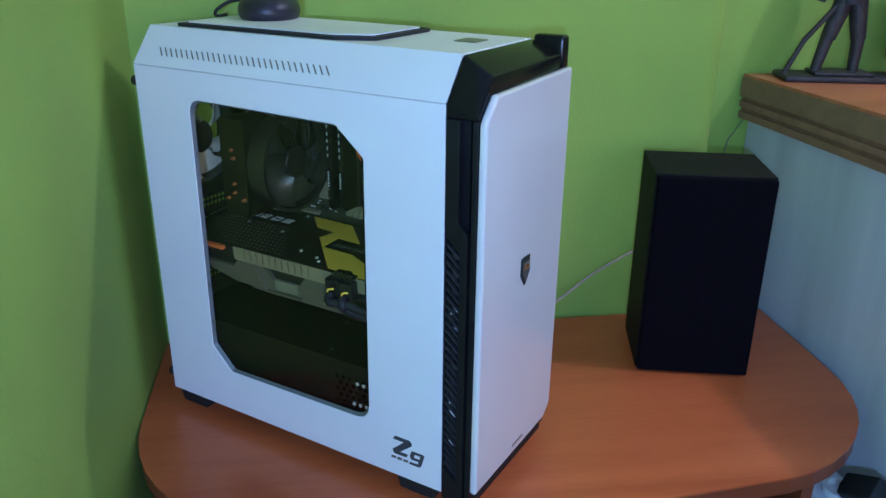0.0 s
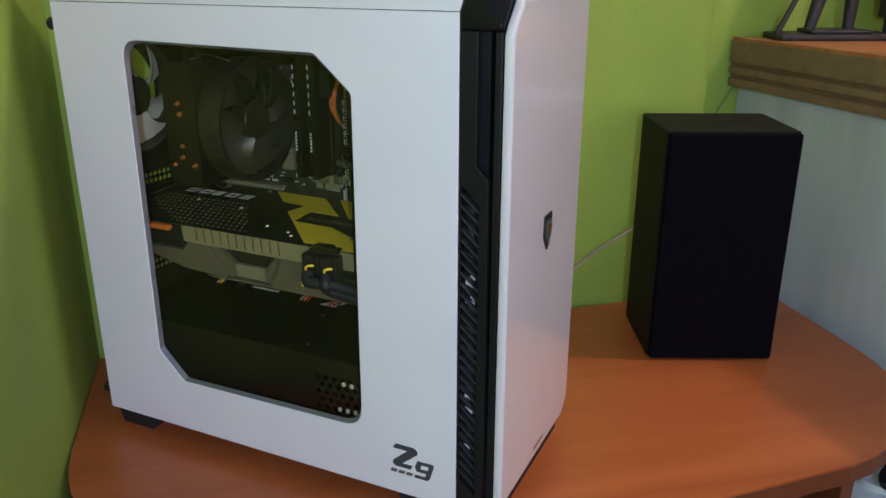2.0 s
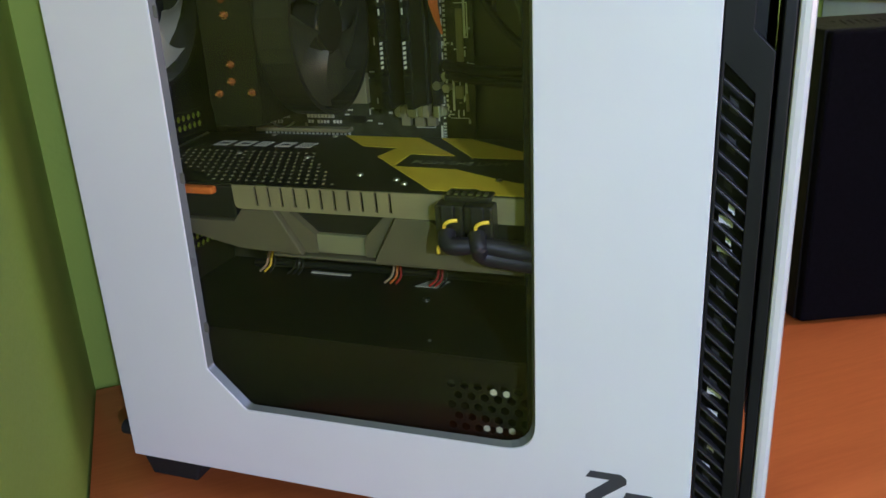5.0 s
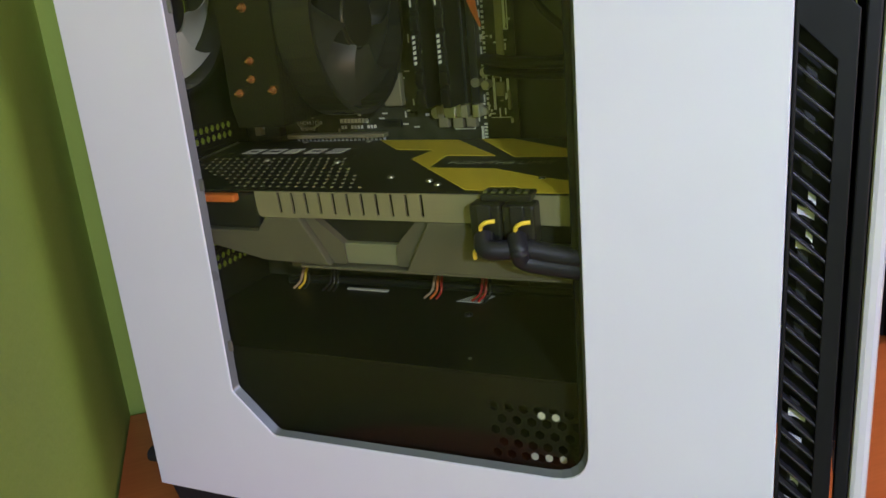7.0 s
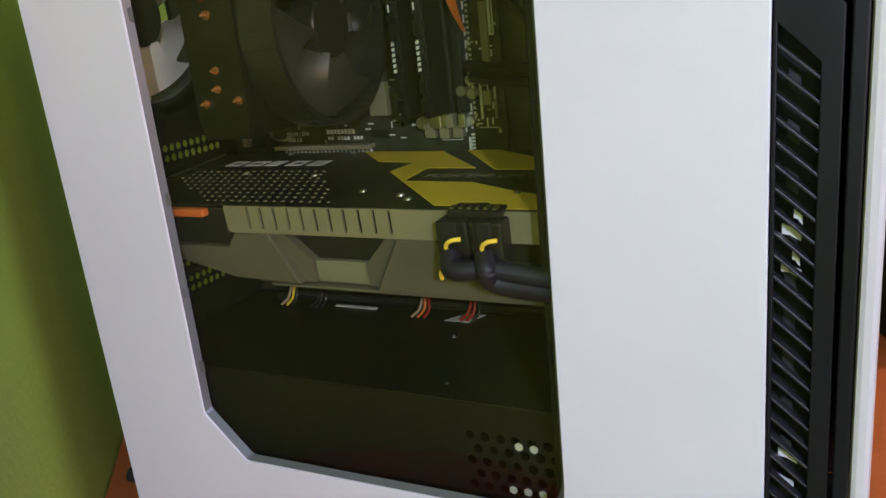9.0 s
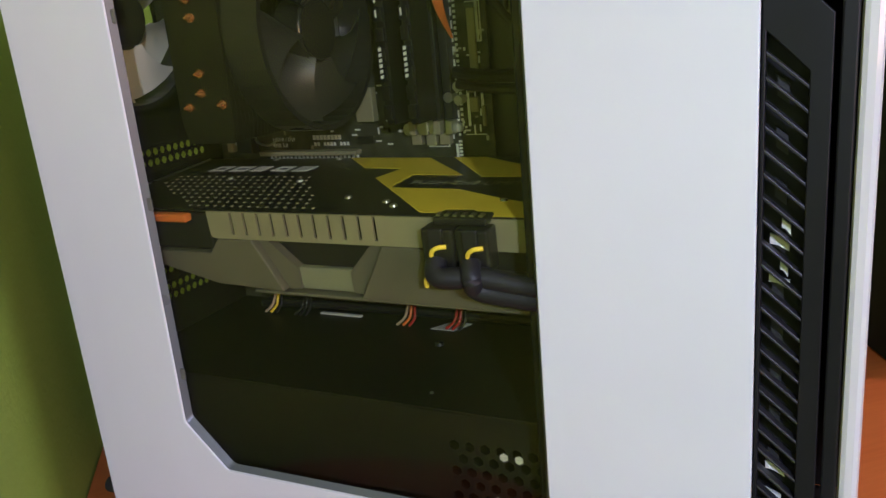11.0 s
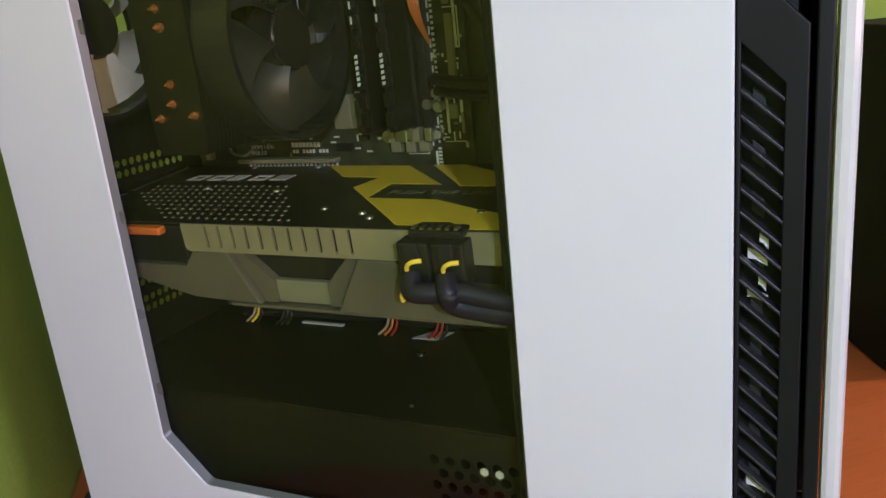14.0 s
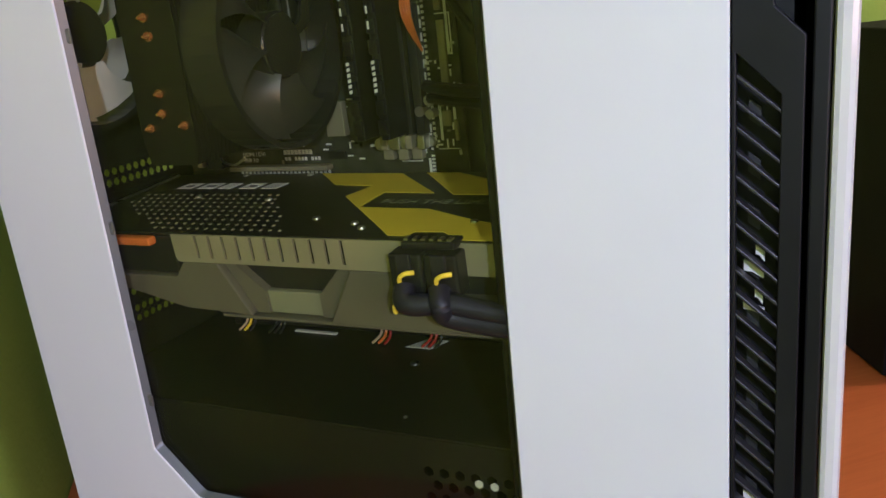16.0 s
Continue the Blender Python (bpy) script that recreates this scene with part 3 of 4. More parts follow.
part("board", box(-0.412, -0.1775, MBY, MBY + 0.0018, 0.1335, 0.441), BOARD, mb)


def bx(x):
    """Along the board, from its drawing to the case."""
    return 1.033 * x + 0.0147


def bz(z):
    """Up the board, from its drawing to the case."""
    return 0.980 * z + 0.0142



def on_board(name, x0, x1, z0, z1, h, mat, label="", bevel=0.0006):
    return part(name, box(bx(x0), bx(x1), MBY - h, MBY - 0.0001, bz(z0), bz(z1), bevel), mat, mb, label)


def print_text(words, x, z, size, parent, y=MBY - 0.0004, mat=SILK, turn=(90, 0, 0), name="printed_text"):
    cu = bpy.data.curves.new(name, "FONT")
    cu.body, cu.size, cu.extrude = words, size, 0.0001
    cu.materials.append(mat)
    ob = new(name, cu)
    ob.matrix_world = pose(x, y, z, *turn)
    ob.parent = parent
    return ob


print_text("HDMI / DVI", bx(-0.364), bz(0.2540), 0.0042, mb)
print_text("USB 3.0", bx(-0.364), bz(0.2495), 0.0042, mb)
for k in range(8):
    x = -0.3280 + 0.0031 * k
    on_board("printed_bar", x, x + 0.0025, 0.2547, 0.2582, 0.0004, SILK, bevel=0)
for k in range(11):
    if k not in (2, 7):
        x = -0.3275 + 0.0028 * k
        on_board("printed_bar", x, x + 0.0020, 0.2502, 0.2528, 0.0004, SILK, bevel=0)
on_board("slot", -0.372, -0.288, 0.2440, 0.2475, 0.009, GREYMETAL, "long pale expansion slot")
rnd = random.Random(7)
# memory sockets with latches
for k in range(4):
    x = -0.2439 + 0.0090 * k
    on_board("memory_socket", x, x + 0.0062, 0.268, 0.402, 0.008, FANBLACK)
    on_board("latch", x + 0.0005, x + 0.0057, 0.258, 0.2675, 0.010, STEEL if k % 2 else GREYMETAL)
# capacitors and chokes
for x, z, r in ((-0.244, 0.262, 0.0042), (-0.234, 0.2625, 0.0042), (-0.226, 0.263, 0.0042), (-0.213, 0.283, 0.0034), (-0.206, 0.290, 0.0034), (-0.206, 0.281, 0.0030)):
    part("capacitor", cyl((bx(x), MBY - 0.0001, bz(z)), (0, -1, 0), r, 0.009, 18), STEEL, mb, smooth=True)
on_board("chip", -0.285, -0.271, 0.268, 0.292, 0.007, GREYMETAL)
on_board("chip", -0.290, -0.276, 0.251, 0.257, 0.002, FANBLACK)
on_board("connector", -0.403, -0.398, 0.247, 0.259, 0.007, GREYMETAL, "pale socket")
on_board("connector", -0.397, -0.392, 0.252, 0.260, 0.005, STEEL)
on_board("connector", -0.392, -0.378, 0.246, 0.258, 0.009, FANBLACK)
on_board("heatsink", -0.408, -0.384, 0.300, 0.345, 0.006, FANBLACK)
on_board("power_socket", -0.222, -0.209, 0.352, 0.405, 0.012, FANBLACK)
for k in range(10):
    on_board("solder_pin", -0.2105, -0.2095, 0.268 + 0.0085 * k, 0.2735 + 0.0085 * k, 0.0009, SILK, bevel=0)
for k in range(34):
    on_board("solder_pin", -0.2085, -0.2068, 0.262 + 0.0036 * k, 0.2640 + 0.0036 * k, 0.0008, SILK, bevel=0)
for x, z0, z1, w in ((-0.1985, 0.300, 0.340, 0.0052), (-0.1990, 0.346, 0.372, 0.0040), (-0.2005, 0.272, 0.282, 0.0060), (-0.2020, 0.285, 0.293, 0.0048), (-0.1925, 0.262, 0.276, 0.0022)):
    on_board("surface_part", x, x + w, z0, z1, 0.0030, GREYMETAL)
for x, z in ((-0.2440, 0.2505), (-0.2330, 0.2500), (-0.2230, 0.2505)):
    on_board("connector", x, x + 0.0075, z, z + 0.0085, 0.0060, GREYMETAL, "pale socket")
for x0, x1, z0, z1 in ((-0.2000, -0.1905, 0.3435, 0.3443), (-0.1908, -0.1900, 0.318, 0.3443), (-0.2300, -0.2190, 0.2480, 0.2487), (-0.2190, -0.2183, 0.2480, 0.2570), (-0.2060, -0.1910, 0.2560, 0.2566)):
    on_board("printed_line", x0, x1, z0, z1, 0.0004, SILK, bevel=0)
for k in range(7):
    on_board("printed_bar", -0.2118, -0.2092, 0.2365 + 0.0024 * k, 0.2380 + 0.0024 * k, 0.0004, SILK, bevel=0)
for k in range(22):
    on_board("slot_contact", -0.368 + 0.0036 * k, -0.3662 + 0.0036 * k, 0.2405, 0.2430, 0.0008, SILK, bevel=0)
on_board("chipset_cooler", -0.262, -0.214, 0.145, 0.190, 0.014, FANBLACK)
on_board("slot", -0.395, -0.290, 0.205, 0.2125, 0.011, FANBLACK)
on_board("slot", -0.395, -0.290, 0.165, 0.1725, 0.011, FANBLACK)
# screw in its printed ring
part("screw", cyl((bx(-0.2105), MBY - 0.0001, bz(0.2615)), (0, -1, 0), 0.0034, 0.0025, 18, 0.0028), STEEL, mb, smooth=True)
for k in range(8):
    q = 2 * math.pi * k / 8
    on_board("solder_pad", -0.2105 + 0.0050 * math.cos(q) - 0.0008, -0.2105 + 0.0050 * math.cos(q) + 0.0008,
             0.2615 + 0.0050 * math.sin(q) - 0.0008, 0.2615 + 0.0050 * math.sin(q) + 0.0008, 0.0006, SILK, bevel=0)
# small surface parts and unreadable print, as bars
for k in range(190):
    x, z = rnd.uniform(-0.408, -0.190), rnd.uniform(0.247, 0.432)
    if -0.335 < x < -0.226 and 0.27 < z < 0.41:
        continue
    w, h = rnd.choice([(0.0012, 0.0022), (0.0022, 0.0012), (0.0030, 0.0016), (0.0016, 0.0034)])
    on_board("chip", x, x + w, z, z + h, 0.0010, rnd.choice([GREYMETAL, STEEL, FANBLACK, SILK]), bevel=0)
for k in range(80):
    x, z = rnd.uniform(-0.300, -0.190), rnd.uniform(0.246, 0.432)
    if -0.264 < x < -0.226 and 0.262 < z < 0.405:
        continue
    w, h = rnd.choice([(0.0011, 0.0048), (0.0044, 0.0012), (0.0011, 0.0065)])
    on_board("printed_bar", x, x + w, z, z + h, 0.0004, SILK, bevel=0)
for x, z0, z1 in ((-0.2035, 0.262, 0.290), (-0.1935, 0.318, 0.352), (-0.1935, 0.270, 0.284), (-0.2140, 0.238, 0.250)):
    on_board("printed_bar", x, x + 0.0018, z0, z1, 0.0004, SILK, bevel=0)
for k in range(7):
    on_board("pin_header", -0.385 + 0.0275 * k, -0.385 + 0.0275 * k + 0.012, 0.1335, 0.139, 0.010, rnd.choice([FANBLACK, GREYMETAL]))

# memory modules
for k, x in enumerate((-0.2412, -0.2238)):
    ram = group_thing("memory_module", (bx(x), MBY - 0.0082, bz(0.335)), "black memory module with a finned heat spreader", "memory module", "memory modules")
    part("heat_spreader", box(-0.0022, 0.0040, -0.030, -0.004, -0.064, 0.064, 0.0008), BEZEL, ram)
    part("circuit_strip", box(0.0002, 0.0014, -0.004, 0.0, -0.066, 0.066), BOARD, ram)
    for j in range(10):
        part("fin", box(-0.0022, 0.0040, -0.033, -0.0302, -0.060 + 0.0122 * j, -0.060 + 0.0122 * j + 0.009, 0.0006), BEZEL, ram)
    for j in range(6):
        z = -0.034 + 0.0034 * j
        part("printed_bar", plate([(-0.0012, z), (0.0010, z + 0.0006), (0.0010, z + 0.0027), (-0.0012, z + 0.0021)], -0.0334, -0.0331, "xz"), SILK, ram)
    for j in range(6):
        part("printed_bar", box(-0.0008, 0.0004, -0.0334, -0.0331, 0.004 + 0.009 * j, 0.0085 + 0.009 * j), SILK, ram)

# ---- processor cooler: a tower of fins with heat pipes, its fan turned to the case front ----
cool = group_thing("cpu_cooler", (-0.305, 0.0, 0.343), "tower processor cooler with dark fins and copper heat pipes", "cpu cooler")
for k in range(30):
    y = 0.0255 + k * 0.0034
    part("fin", plate([(-0.014, -0.059), (0.020, -0.059), (0.022, -0.050), (0.022, 0.050), (0.020, 0.059), (-0.014, 0.059), (-0.017, 0.045), (-0.017, -0.045)], y, y + 0.0006, "xz"), COOLERFIN, cool)
for x, z in ((0.002, 0.0225), (0.003, 0.0125), (0.003, -0.0185), (0.002, -0.0295), (-0.0085, -0.0375), (0.0165, -0.0365)):
    pipe = part("heat_pipe", cyl((x, 0.024, z), (0, 1, 0), 0.0026, 0.116, 16), AMBER, cool, "copper heat pipe", smooth=True)
    part("pipe_tip", cyl((x, 0.0243, z), (0, -1, 0), 0.0026, 0.0040, 16, 0.0007), AMBER, pipe, smooth=True)
part("base_block", box(-0.022, 0.022, 0.132, MBY - 0.001, -0.045, 0.030, 0.001), FINS, cool)
part("fan_clip", tube([(0.006, 0.062, -0.057), (0.008, 0.060, -0.0640), (0.018, 0.058, -0.0660), (0.026, 0.058, -0.0625)], 0.0008, 6), STEEL, cool)
part("fan_clip", tube([(-0.006, 0.060, 0.060), (0.010, 0.058, 0.0655), (0.030, 0.056, 0.0635), (0.040, 0.060, 0.0600)], 0.0009, 6), STEEL, cool)
fan("cooler_fan", (-0.2825, 0.088, 0.343), ALONG_X, 0.0580, 0.0200, 7, FANSMOKE, "dark smoke-coloured fan on the side of the tower cooler", 0.025, False, 0.8, phase=0.3)

# ---- graphics card ----
GZ, GY = 0.2445, 0.0225
card = group_thing("graphics_card", (0, 0, 0), "graphics card with a black and yellow backplate and grey shroud", "graphics card")
pivot = Matrix.Translation((0, GY, GZ))               # the card sags a little at its free edge
card.matrix_world = pivot @ Matrix.Rotation(radians(4), 4, "X") @ pivot.inverted()
part("backplate", box(-0.412, -0.083, GY, 0.1425, GZ - 0.0016, GZ, 0.0005), BACKPLATE, card)
part("circuit_board", box(-0.412, -0.085, GY + 0.002, 0.1415, GZ - 0.0046, GZ - 0.0030), BOARD, card)
za = [(-0.2822, 0.1413), (-0.2180, 0.1394), (-0.1754, 0.0980), (-0.2099, 0.0992), (-0.2114, 0.0710), (-0.1654, 0.0692), (-0.1330, 0.0533), (-0.1163, 0.0470), (-0.0860, 0.0420), (-0.0860, 0.0236), (-0.1281, 0.0236), (-0.1408, 0.0342), (-0.1567, 0.0332), (-0.1576, 0.0270), (-0.1695, 0.0274), (-0.2330, 0.0908), (-0.2260, 0.1123), (-0.2556, 0.1149)]
part("printed_shape", plate(za, GZ + 0.0001, GZ + 0.0004, "xy"), YELLOW, card, "bright yellow printed shape")
zb = [(-0.2005, 0.1405), (-0.1770, 0.1405), (-0.1000, 0.0945), (-0.1618, 0.0950)]
part("printed_shape", plate(zb, GZ + 0.0001, GZ + 0.0004, "xy"), YELLOW, card, "bright yellow printed shape")
print_text("PUSH THE LIMIT", -0.2020, GZ + 0.0006, 0.0100, card, y=0.0780, mat=SHROUDPALE, turn=(0, 0, 0))
for k, w in enumerate((0.013, 0.014, 0.011, 0.013, 0.013)):
    x = -0.384 + 0.0185 * k
    part("printed_bar", plate([(x, 0.107), (x + 0.002, 0.119), (x + w + 0.002, 0.119), (x + w, 0.107)], GZ + 0.0001, GZ + 0.0004, "xy", [[(x + 0.003, 0.1105), (x + 0.004, 0.1155), (x + w - 0.001, 0.1155), (x + w - 0.002, 0.1105)]] if k in (0, 1, 3) else ()), SILK, card)
# pressed dots of the backplate
for j in range(9):
    for i in range(26):
        x, y = -0.398 + 0.0066 * i + (0.0033 if j % 2 else 0), 0.030 + 0.0079 * j
        if x > -0.236 - 0.76 * (y - 0.028) or x < -0.335 - 1.3 * (y - 0.028):
            continue
        part("dot", cyl((x, y, GZ), (0, 0, 1), 0.0011, 0.0005, 8), GREYMETAL, card)
for x, y in ((-0.3477, 0.0882), (-0.2862, 0.0833), (-0.2285, 0.0506), (-0.1907, 0.0371), (-0.1990, 0.0440), (-0.1300, 0.0499), (-0.3459, 0.1380), (-0.2900, 0.1380)):
    part("screw", cyl((x, y, GZ), (0, 0, 1), 0.0025, 0.0012, 14, 0.002), STEEL, card, smooth=True)
# side of the card
slits = [[(-0.2957 + 0.00995 * k, 0.2295), (-0.2936 + 0.00995 * k, 0.2295), (-0.2936 + 0.00995 * k, 0.2433), (-0.2957 + 0.00995 * k, 0.2433)] for k in range(11)]
part("side_strip", plate(rounded([(-0.3126, 0.2267), (-0.3126, 0.2439), (-0.0831, 0.2439), (-0.0831, 0.2267)], [0.004, 0, 0, 0.001]), GY - 0.0012, GY + 0.0005, "xz", slits), GREYMETAL, card, "grey metal strip with slits")
part("fin_block", box(-0.3126, -0.0892, GY + 0.010, 0.1335, 0.2020, 0.2408), FANBLACK, card)
part("end_block", box(-0.3966, -0.3136, GY + 0.001, 0.1335, 0.2175, 0.2423, 0.002), FANBLACK, card)
left = [(-0.3679, 0.2085), (-0.3679, 0.2166), (-0.3167, 0.2166), (-0.3085, 0.2263), (-0.2830, 0.2263), (-0.2650, 0.1943), (-0.3150, 0.1960)]
part("shroud", plate(left, GY - 0.001, 0.1335, "xz", bevel=0.001), SHROUD, card, "grey plastic fan shroud")
right = [(-0.2115, 0.1933), (-0.1930, 0.2263), (-0.1692, 0.2263), (-0.1487, 0.2117), (-0.0831, 0.2117), (-0.0831, 0.1933)]
part("shroud", plate(right, GY - 0.001, 0.1335, "xz", bevel=0.001), SHROUD, card)
part("shroud_wing", plate([(-0.2645, 0.1943), (-0.2815, 0.2248), (-0.2745, 0.2248), (-0.2560, 0.2080), (-0.2560, 0.1943)], GY + 0.004, 0.125, "xz"), SHROUD, card)
part("shroud_wing", plate([(-0.2120, 0.1943), (-0.1950, 0.2248), (-0.2030, 0.2248), (-0.2190, 0.2080), (-0.2190, 0.1943)], GY + 0.004, 0.125, "xz"), SHROUD, card)
part("shroud_lip", plate([(-0.2560, 0.1938), (-0.2590, 0.2080), (-0.2180, 0.2080), (-0.2130, 0.1938)], GY + 0.006, 0.125, "xz", bevel=0.001), SHROUDPALE, card)
part("shroud_floor", box(-0.2900, -0.0831, GY + 0.001, 0.1335, 0.1909, 0.1931, 0.001), SHROUD, card)
part("raised_bar", box(-0.1425, -0.1241, GY - 0.0018, GY - 0.0009, 0.1996, 0.2011), SHROUDPALE, card)
part("bracket", box(-0.4130, -0.4097, 0.030, 0.143, 0.2040, 0.2452), STEEL, card)
part("bracket_tab", box(-0.3618, -0.3259, GY - 0.006, GY + 0.0005, 0.2374, 0.2427, 0.0015), ORANGE, card, "orange tab")
# power plugs
for k, x in enumerate((-0.1605, -0.1415)):
    plug = part("power_plug", box(x, x + 0.0182, GY - 0.014, GY - 0.0014, 0.2195, 0.2423, 0.0015), FANBLACK, card)
    part("plug_latch", box(x + 0.005, x + 0.0135, GY - 0.0165, GY - 0.0142, 0.2311, 0.2432, 0.001), FANBLACK, plug)
part("plug_row", box(-0.1555, -0.1260, GY - 0.008, GY + 0.004, 0.2425, 0.2466, 0.001), FANBLACK, card)
for k in range(6):
    part("plug_pin", box(-0.1540 + 0.0047 * k, -0.1517 + 0.0047 * k, GY - 0.0065, GY - 0.002, 0.2467, 0.2478), STEEL, card)

# cables of the card
def cable(name, pts, r, mat, label, seg=10):
    return single(name, tube(pts, r, seg), mat, label, "cable", smooth=True)


for k, z in enumerate((0.2170, 0.2105)):
    cable("power_cable", [(-0.152 + 0.019 * k, GY - 0.015, 0.2245), (-0.148 + 0.018 * k, GY - 0.021, 0.2185), (-0.128, GY - 0.0165, z + 0.001), (-0.106, GY - 0.0135, z - 0.003), (-0.085, GY - 0.011, z - 0.005), (-0.066, 0.030, z - 0.012)], 0.0056, CABLE, "thick black sleeved power cable", 14)
for x, z in ((-0.1500, 0.2312), (-0.1300, 0.2312), (-0.1545, 0.2165)):
    cable("wire", [(x - 0.003, GY - 0.0168, z - 0.005), (x - 0.002, GY - 0.019, z - 0.0005), (x + 0.0015, GY - 0.0198, z + 0.0022), (x + 0.006, GY - 0.0180, z + 0.0026)], 0.0012, YELLOW, "short bent yellow plug wire", 8)

# ---- other cables inside ----
cable("cable_bundle", [(-0.1950, 0.1415, 0.3082), (-0.1661, 0.1315, 0.3053), (-0.1196, 0.1215, 0.3062), (-0.0679, 0.1315, 0.3121)], 0.0042, CABLE, "black sleeved cable bundle")
cable("cable_bundle", [(-0.1950, 0.1445, 0.3004), (-0.1661, 0.1355, 0.2974), (-0.1196, 0.1275, 0.2964), (-0.0679, 0.1365, 0.2984)], 0.0034, CABLE, "black sleeved cable bundle")
cable("cable_bundle", [(-0.1692, 0.1315, 0.4258), (-0.1609, 0.1015, 0.3768), (-0.1402, 0.0915, 0.3425), (-0.1093, 0.1015, 0.3082), (-0.0938, 0.1215, 0.2592)], 0.0026, CABLE, "black sleeved cable bundle")
for k in range(4):
    cable("wire", [(-0.2007 + 0.0012 * k, 0.1415, 0.3788), (-0.2017 + 0.0019 * k, 0.1315, 0.3592), (-0.2007 + 0.0013 * k, 0.1355, 0.3455), (-0.2002, 0.1515, 0.3298)], 0.0009, ORANGE, "thin orange power supply wire", 6)
single("power_connector", box(-0.217, -0.200, 0.1295, 0.1445, 0.363, 0.408, 0.001), FANBLACK, "black power plug on the board", "connector")
for x, y, mats in ((-0.3696, 0.1475, (WIRETAN, YELLOW, FANBLACK)), (-0.2497, 0.1465, (WIRETAN, ORANGE, REDWIRE)), (-0.2105, 0.1475, (REDWIRE, REDWIRE, FANBLACK)), (-0.3417, 0.1475, (FANBLACK, FANBLACK, FANBLACK))):
    for k, mt in enumerate(mats):
        cable("wire", [(x + 0.003 * k, y, 0.1480), (x + 0.003 * k + 0.003, y - 0.010, 0.1445), (x + 0.004 * k + 0.002, y - 0.014, 0.1375), (x + 0.005 * k - 0.004, y - 0.016, 0.1320)], 0.0011, mt, "thin wire plugged into the board", 6)
single("paper_label", plate([(-0.2270, 0.131), (-0.2170, 0.1465), (-0.2010, 0.1465), (-0.2080, 0.131)], 0.1308, 0.1312, "xy"), WHITEPLASTIC, "small white paper label on the cover", "label")
single("cable_end", box(-0.3270, -0.2900, 0.1390, 0.1425, 0.1308, 0.1320, 0.0003), WHITEPLASTIC, "flat white cable end on the cover", "cable")
cable("cable_bundle", [(-0.3830, 0.1415, 0.1354), (-0.3262, 0.1475, 0.1358), (-0.2435, 0.1495, 0.1354), (-0.1402, 0.1495, 0.1358), (-0.0473, 0.1465, 0.1354)], 0.0036, CABLE, "black cable lying along the cover")

cable("wire", [(-0.140, 0.120, 0.400), (-0.137, 0.108, 0.372), (-0.128, 0.104, 0.345), (-0.124, 0.112, 0.315), (-0.126, 0.125, 0.285)], 0.0011, GREYBADGE, "thin grey fan wire", 8)
cable("wire", [(-0.158, 0.130, 0.410), (-0.152, 0.118, 0.385), (-0.149, 0.118, 0.362), (-0.156, 0.138, 0.345)], 0.0016, GREYBADGE, "thin grey fan wire", 8)

# ---- mouse on the case ----
mouse = group_thing("computer_mouse", (-0.335, 0.140, CT + 0.0056), "black computer mouse lying on the case", "computer mouse", turn=35)
bm = bmesh.new()
bmesh.ops.create_uvsphere(bm, u_segments=32, v_segments=16, radius=1)
for v in bm.verts:
    v.co = (v.co.x * 0.037 * (1 - 0.12 * v.co.y), v.co.y * 0.058, max(v.co.z, -0.35) * 0.027 + 0.0095)
part("body", bm, MOUSE, mouse, smooth=True)
part("wheel", cyl((-0.003, 0.030, 0.031), (1, 0, 0), 0.007, 0.006, 20), RUBBER, mouse, smooth=True)
cable("mouse_cable", [(-0.362, 0.178, CT + 0.014), (-0.380, 0.175, CT + 0.020), (-0.396, 0.140, CT + 0.022), (-0.405, 0.120, CT + 0.012), (-0.412, 0.125, CT + 0.004), (-0.420, 0.150, CT + 0.003)], 0.0021, RUBBER, "thin black mouse cable")

# ---- loudspeaker ----
sp = group_thing("loudspeaker", (0.092, 0.411, 0), "black box loudspeaker standing on the table", "loudspeaker", turn=25)
SW, SD, SH = 0.162, 0.140, 0.302
part("cabinet", box(0, SW, 0.012, SD, 0.002, SH, 0.0015), SPEAKERBLACK, sp)
part("front_grille", box(0.0015, SW - 0.0015, 0, 0.0118, 0.003, SH - 0.001, 0.003), CLOTH, sp, "black cloth front grille")
for j in range(4):
    for i in range(9):
        part("vent_hole", cyl((0.044 + 0.0085 * i + (0.004 if j % 2 else 0), 0.052 + 0.010 * j, SH), (0, 0, 1), 0.0020, 0.0006, 10, 0.0016), SPEAKERBLACK, sp)
for x in (0.015, SW - 0.015):
    for y in (0.02, SD - 0.02):
        part("foot", cyl((x, y, 0), (0, 0, 1), 0.006, 0.0025, 12), RUBBER, sp)
cable("speaker_cable", [tuple(room(0.425, 0.425, 0.140)), tuple(room(0.372, 0.430, 0.113)), tuple(room(0.318, 0.432, 0.080)), tuple(room(0.272, 0.434, 0.042)), tuple(room(0.215, 0.430, 0.010)), tuple(room(0.15, 0.42, 0.0022))], 0.0020, WIRETAN, "thin pale speaker cable")
cable("wall_cable", [tuple(room(0.632, 0.572, 0.305)), tuple(room(0.617, 0.574, 0.280)), tuple(room(0.606, 0.575, 0.250)), tuple(room(0.600, 0.575, 0.120)), tuple(room(0.598, 0.575, -0.050))], 0.0009, GREYBADGE, "thin dark cable down the wall")

# ---- things on the desk ----
bm = bmesh.new()


def limb(a, b, r0, r1):
    d = Vector(b) - Vector(a)
    cyl(a, d, r0, d.length, 12, r1, bm)


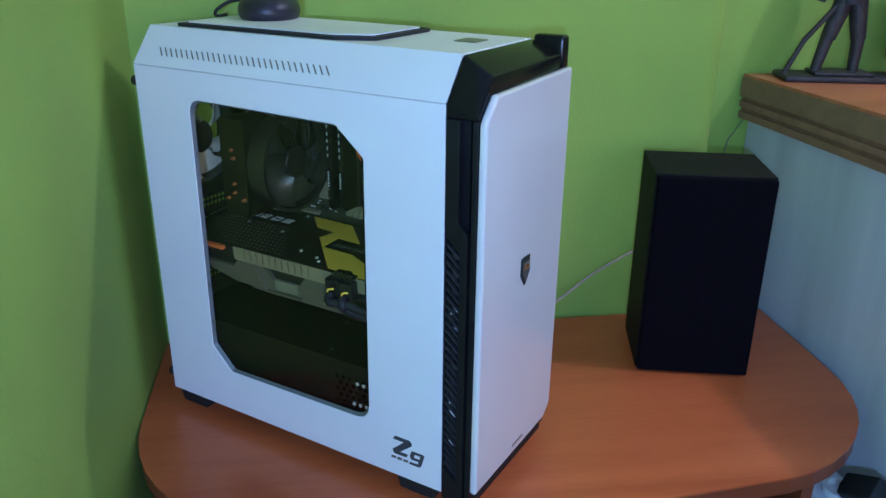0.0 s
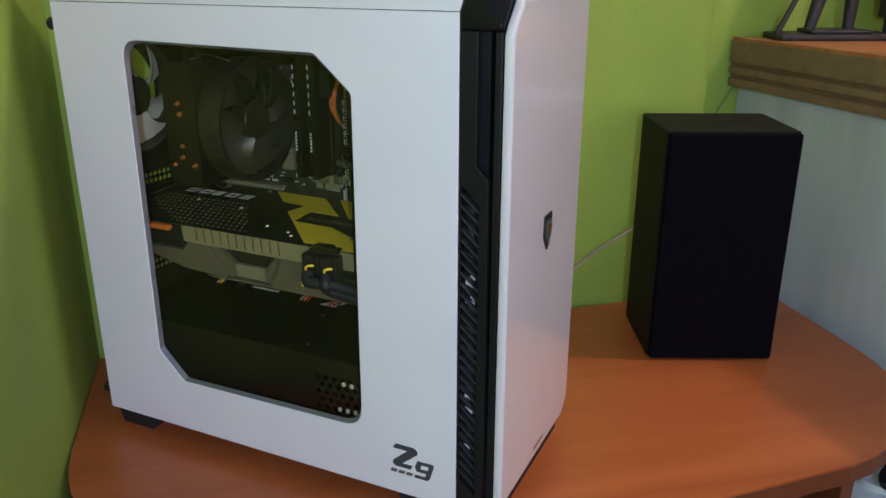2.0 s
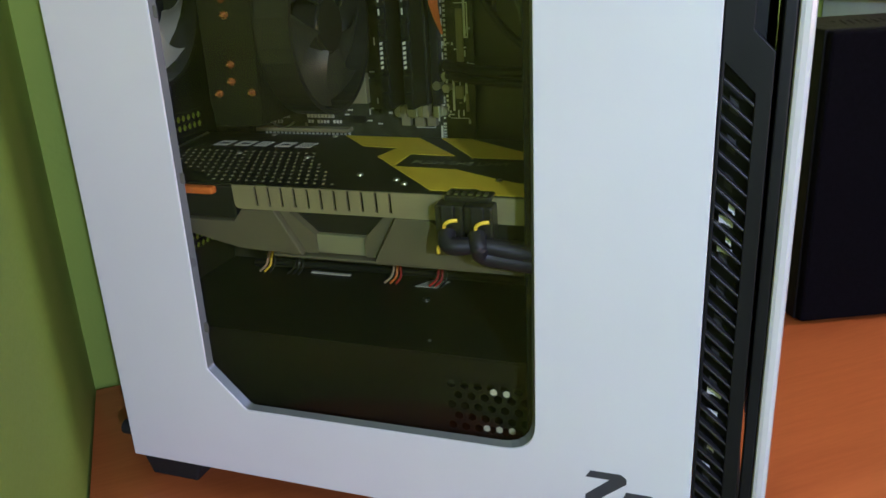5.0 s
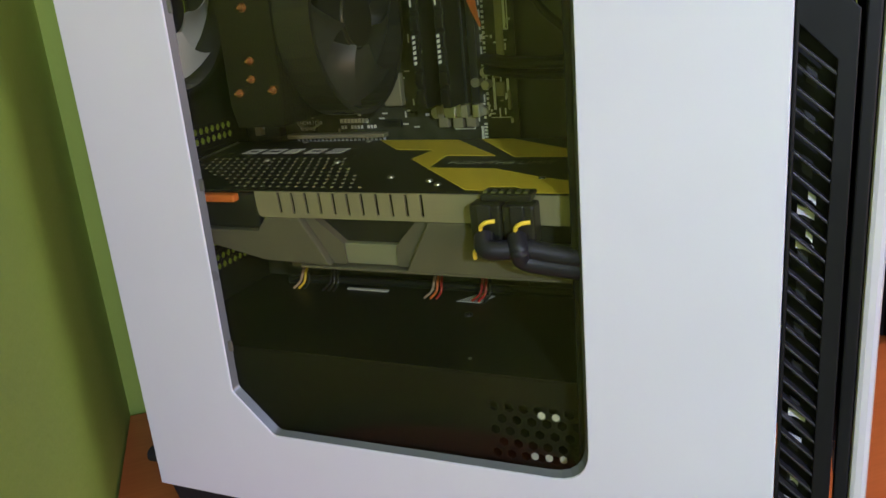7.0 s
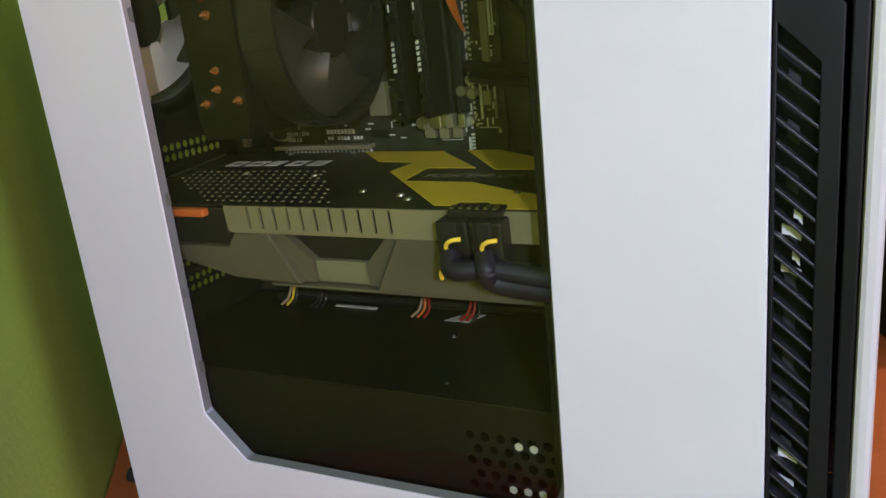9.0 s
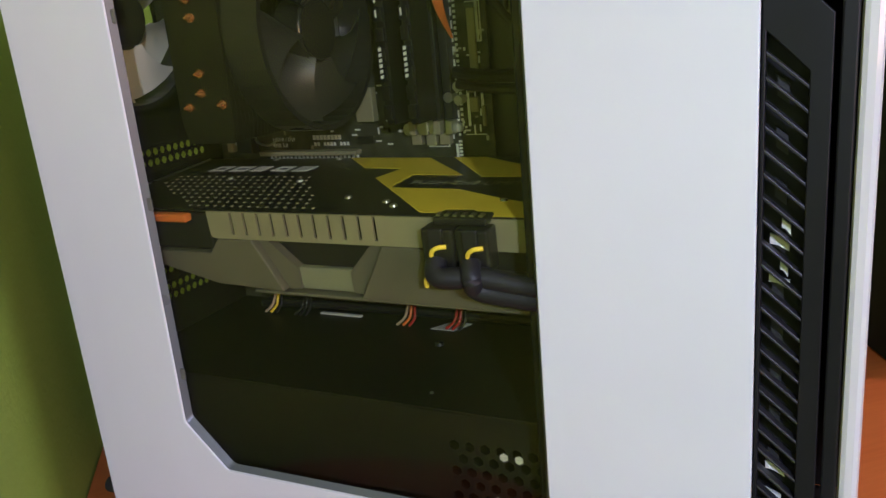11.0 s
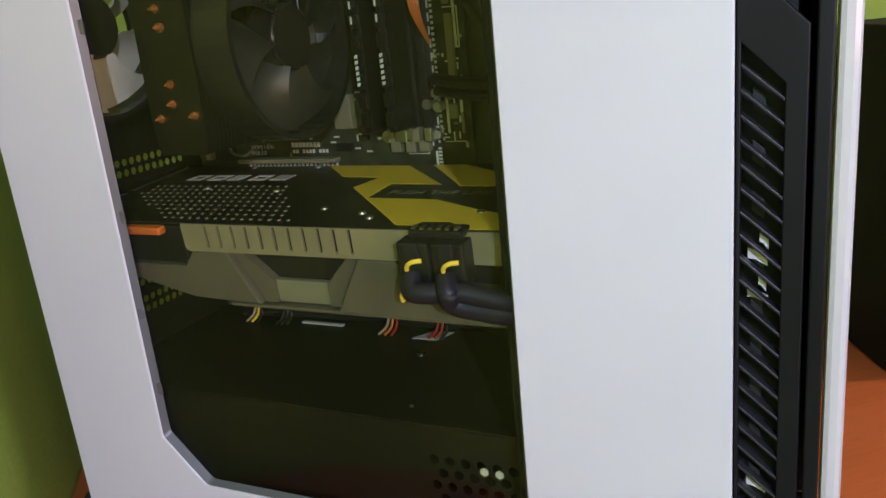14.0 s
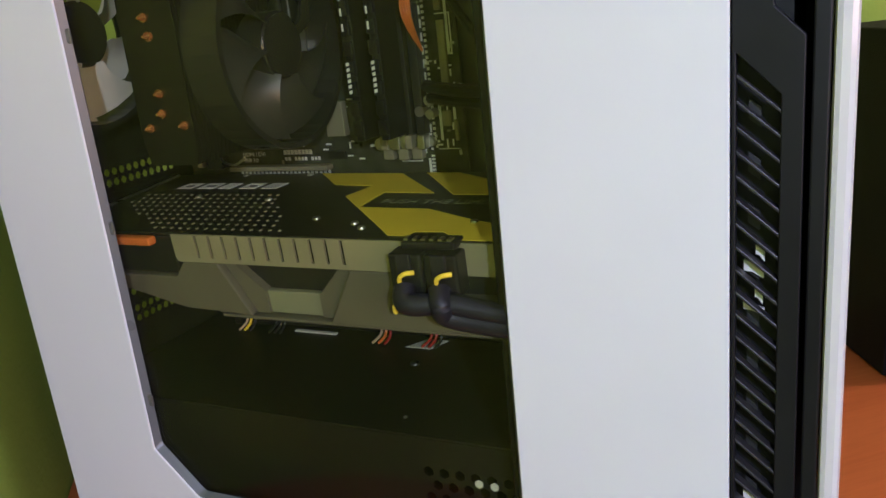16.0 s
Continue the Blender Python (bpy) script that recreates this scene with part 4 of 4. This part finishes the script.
box(-0.070, 0.085, -0.030, 0.035, 0, 0.008, 0.003, bm)
box(-0.030, 0.050, -0.022, 0.026, 0.008, 0.013, 0.003, bm)
limb((-0.024, 0, 0.012), (-0.014, 0, 0.060), 0.007, 0.009)
limb((-0.014, 0, 0.056), (0.000, 0, 0.110), 0.010, 0.013)
limb((0.026, 0, 0.012), (0.026, 0, 0.060), 0.007, 0.009)
limb((0.026, 0, 0.056), (0.016, 0, 0.110), 0.010, 0.013)
limb((0.008, 0, 0.102), (0.008, 0, 0.175), 0.018, 0.023)
limb((-0.014, 0, 0.168), (-0.034, -0.006, 0.105), 0.008, 0.006)
limb((0.030, 0, 0.168), (0.050, -0.006, 0.110), 0.008, 0.006)
limb((0.008, 0, 0.175), (0.008, 0, 0.205), 0.009, 0.013)
limb((-0.066, -0.004, 0.008), (-0.046, -0.006, 0.055), 0.0035, 0.0035)
limb((-0.047, -0.006, 0.053), (-0.012, -0.008, 0.100), 0.0035, 0.0035)
single("figurine", bm, FIGURE, "dark grey-brown resin figurine on a flat base", "figurine", m=Matrix.Translation(room(0.735, 0.500, TOPZ)) @ Matrix.Rotation(A - 0.25, 4, "Z") @ Matrix.Scale(1.2, 4), smooth=True)
stand = group_thing("display_box", tuple(room(0.905, 0.480, TOPZ)), "dark purple-brown box on thin black feet", "box", turn=40)
part("body", box(-0.055, 0.075, -0.04, 0.05, 0.030, 0.20, 0.003), MOUSE, stand)
for x in (-0.045, 0.065):
    for y in (-0.03, 0.04):
        part("foot", tube([(x, y, 0), (x, y, 0.0315)], 0.003, 8, 2), RUBBER, stand)

# ---- power strip and adapter beside the table ----
strip = group_thing("power_strip", tuple(room(0.622, 0.130, -0.190)), "white power strip with a round socket, on the desk side", "power strip", turn=48)
part("body", box(-0.045, 0.029, -0.10, 0.09, 0, 0.036, 0.006), WHITEPLASTIC, strip, smooth=True)
part("socket_ring", plate(ring(32, -0.004, 0.0, 0.026), 0.0362, 0.046, "xy", [ring(32, -0.004, 0.0, 0.021)]), WHITEPLASTIC, strip)
adapter = group_thing("power_adapter", tuple(room(0.612, 0.108, -0.132)), "black plug-in power adapter in a white socket", "power adapter")
adapter.matrix_world = Matrix.Translation(room(0.612, 0.108, -0.132)) @ Vector((0, 0, 1)).rotation_difference(ROOM @ Vector((0.02, -0.83, 0.50))).to_matrix().to_4x4()
part("body", box(-0.022, 0.022, -0.018, 0.018, 0.006, 0.078, 0.005), RUBBER, adapter, smooth=True)
part("neck", cyl((0, 0, -0.002), (0, 0, 1), 0.016, 0.012, 20), RUBBER, adapter, smooth=True)
part("cord", tube([(0, 0, 0.070), (0.004, 0, 0.100), (0.03, 0.01, 0.150), (0.09, 0.04, 0.170)], 0.0025, 8), RUBBER, adapter, smooth=True)
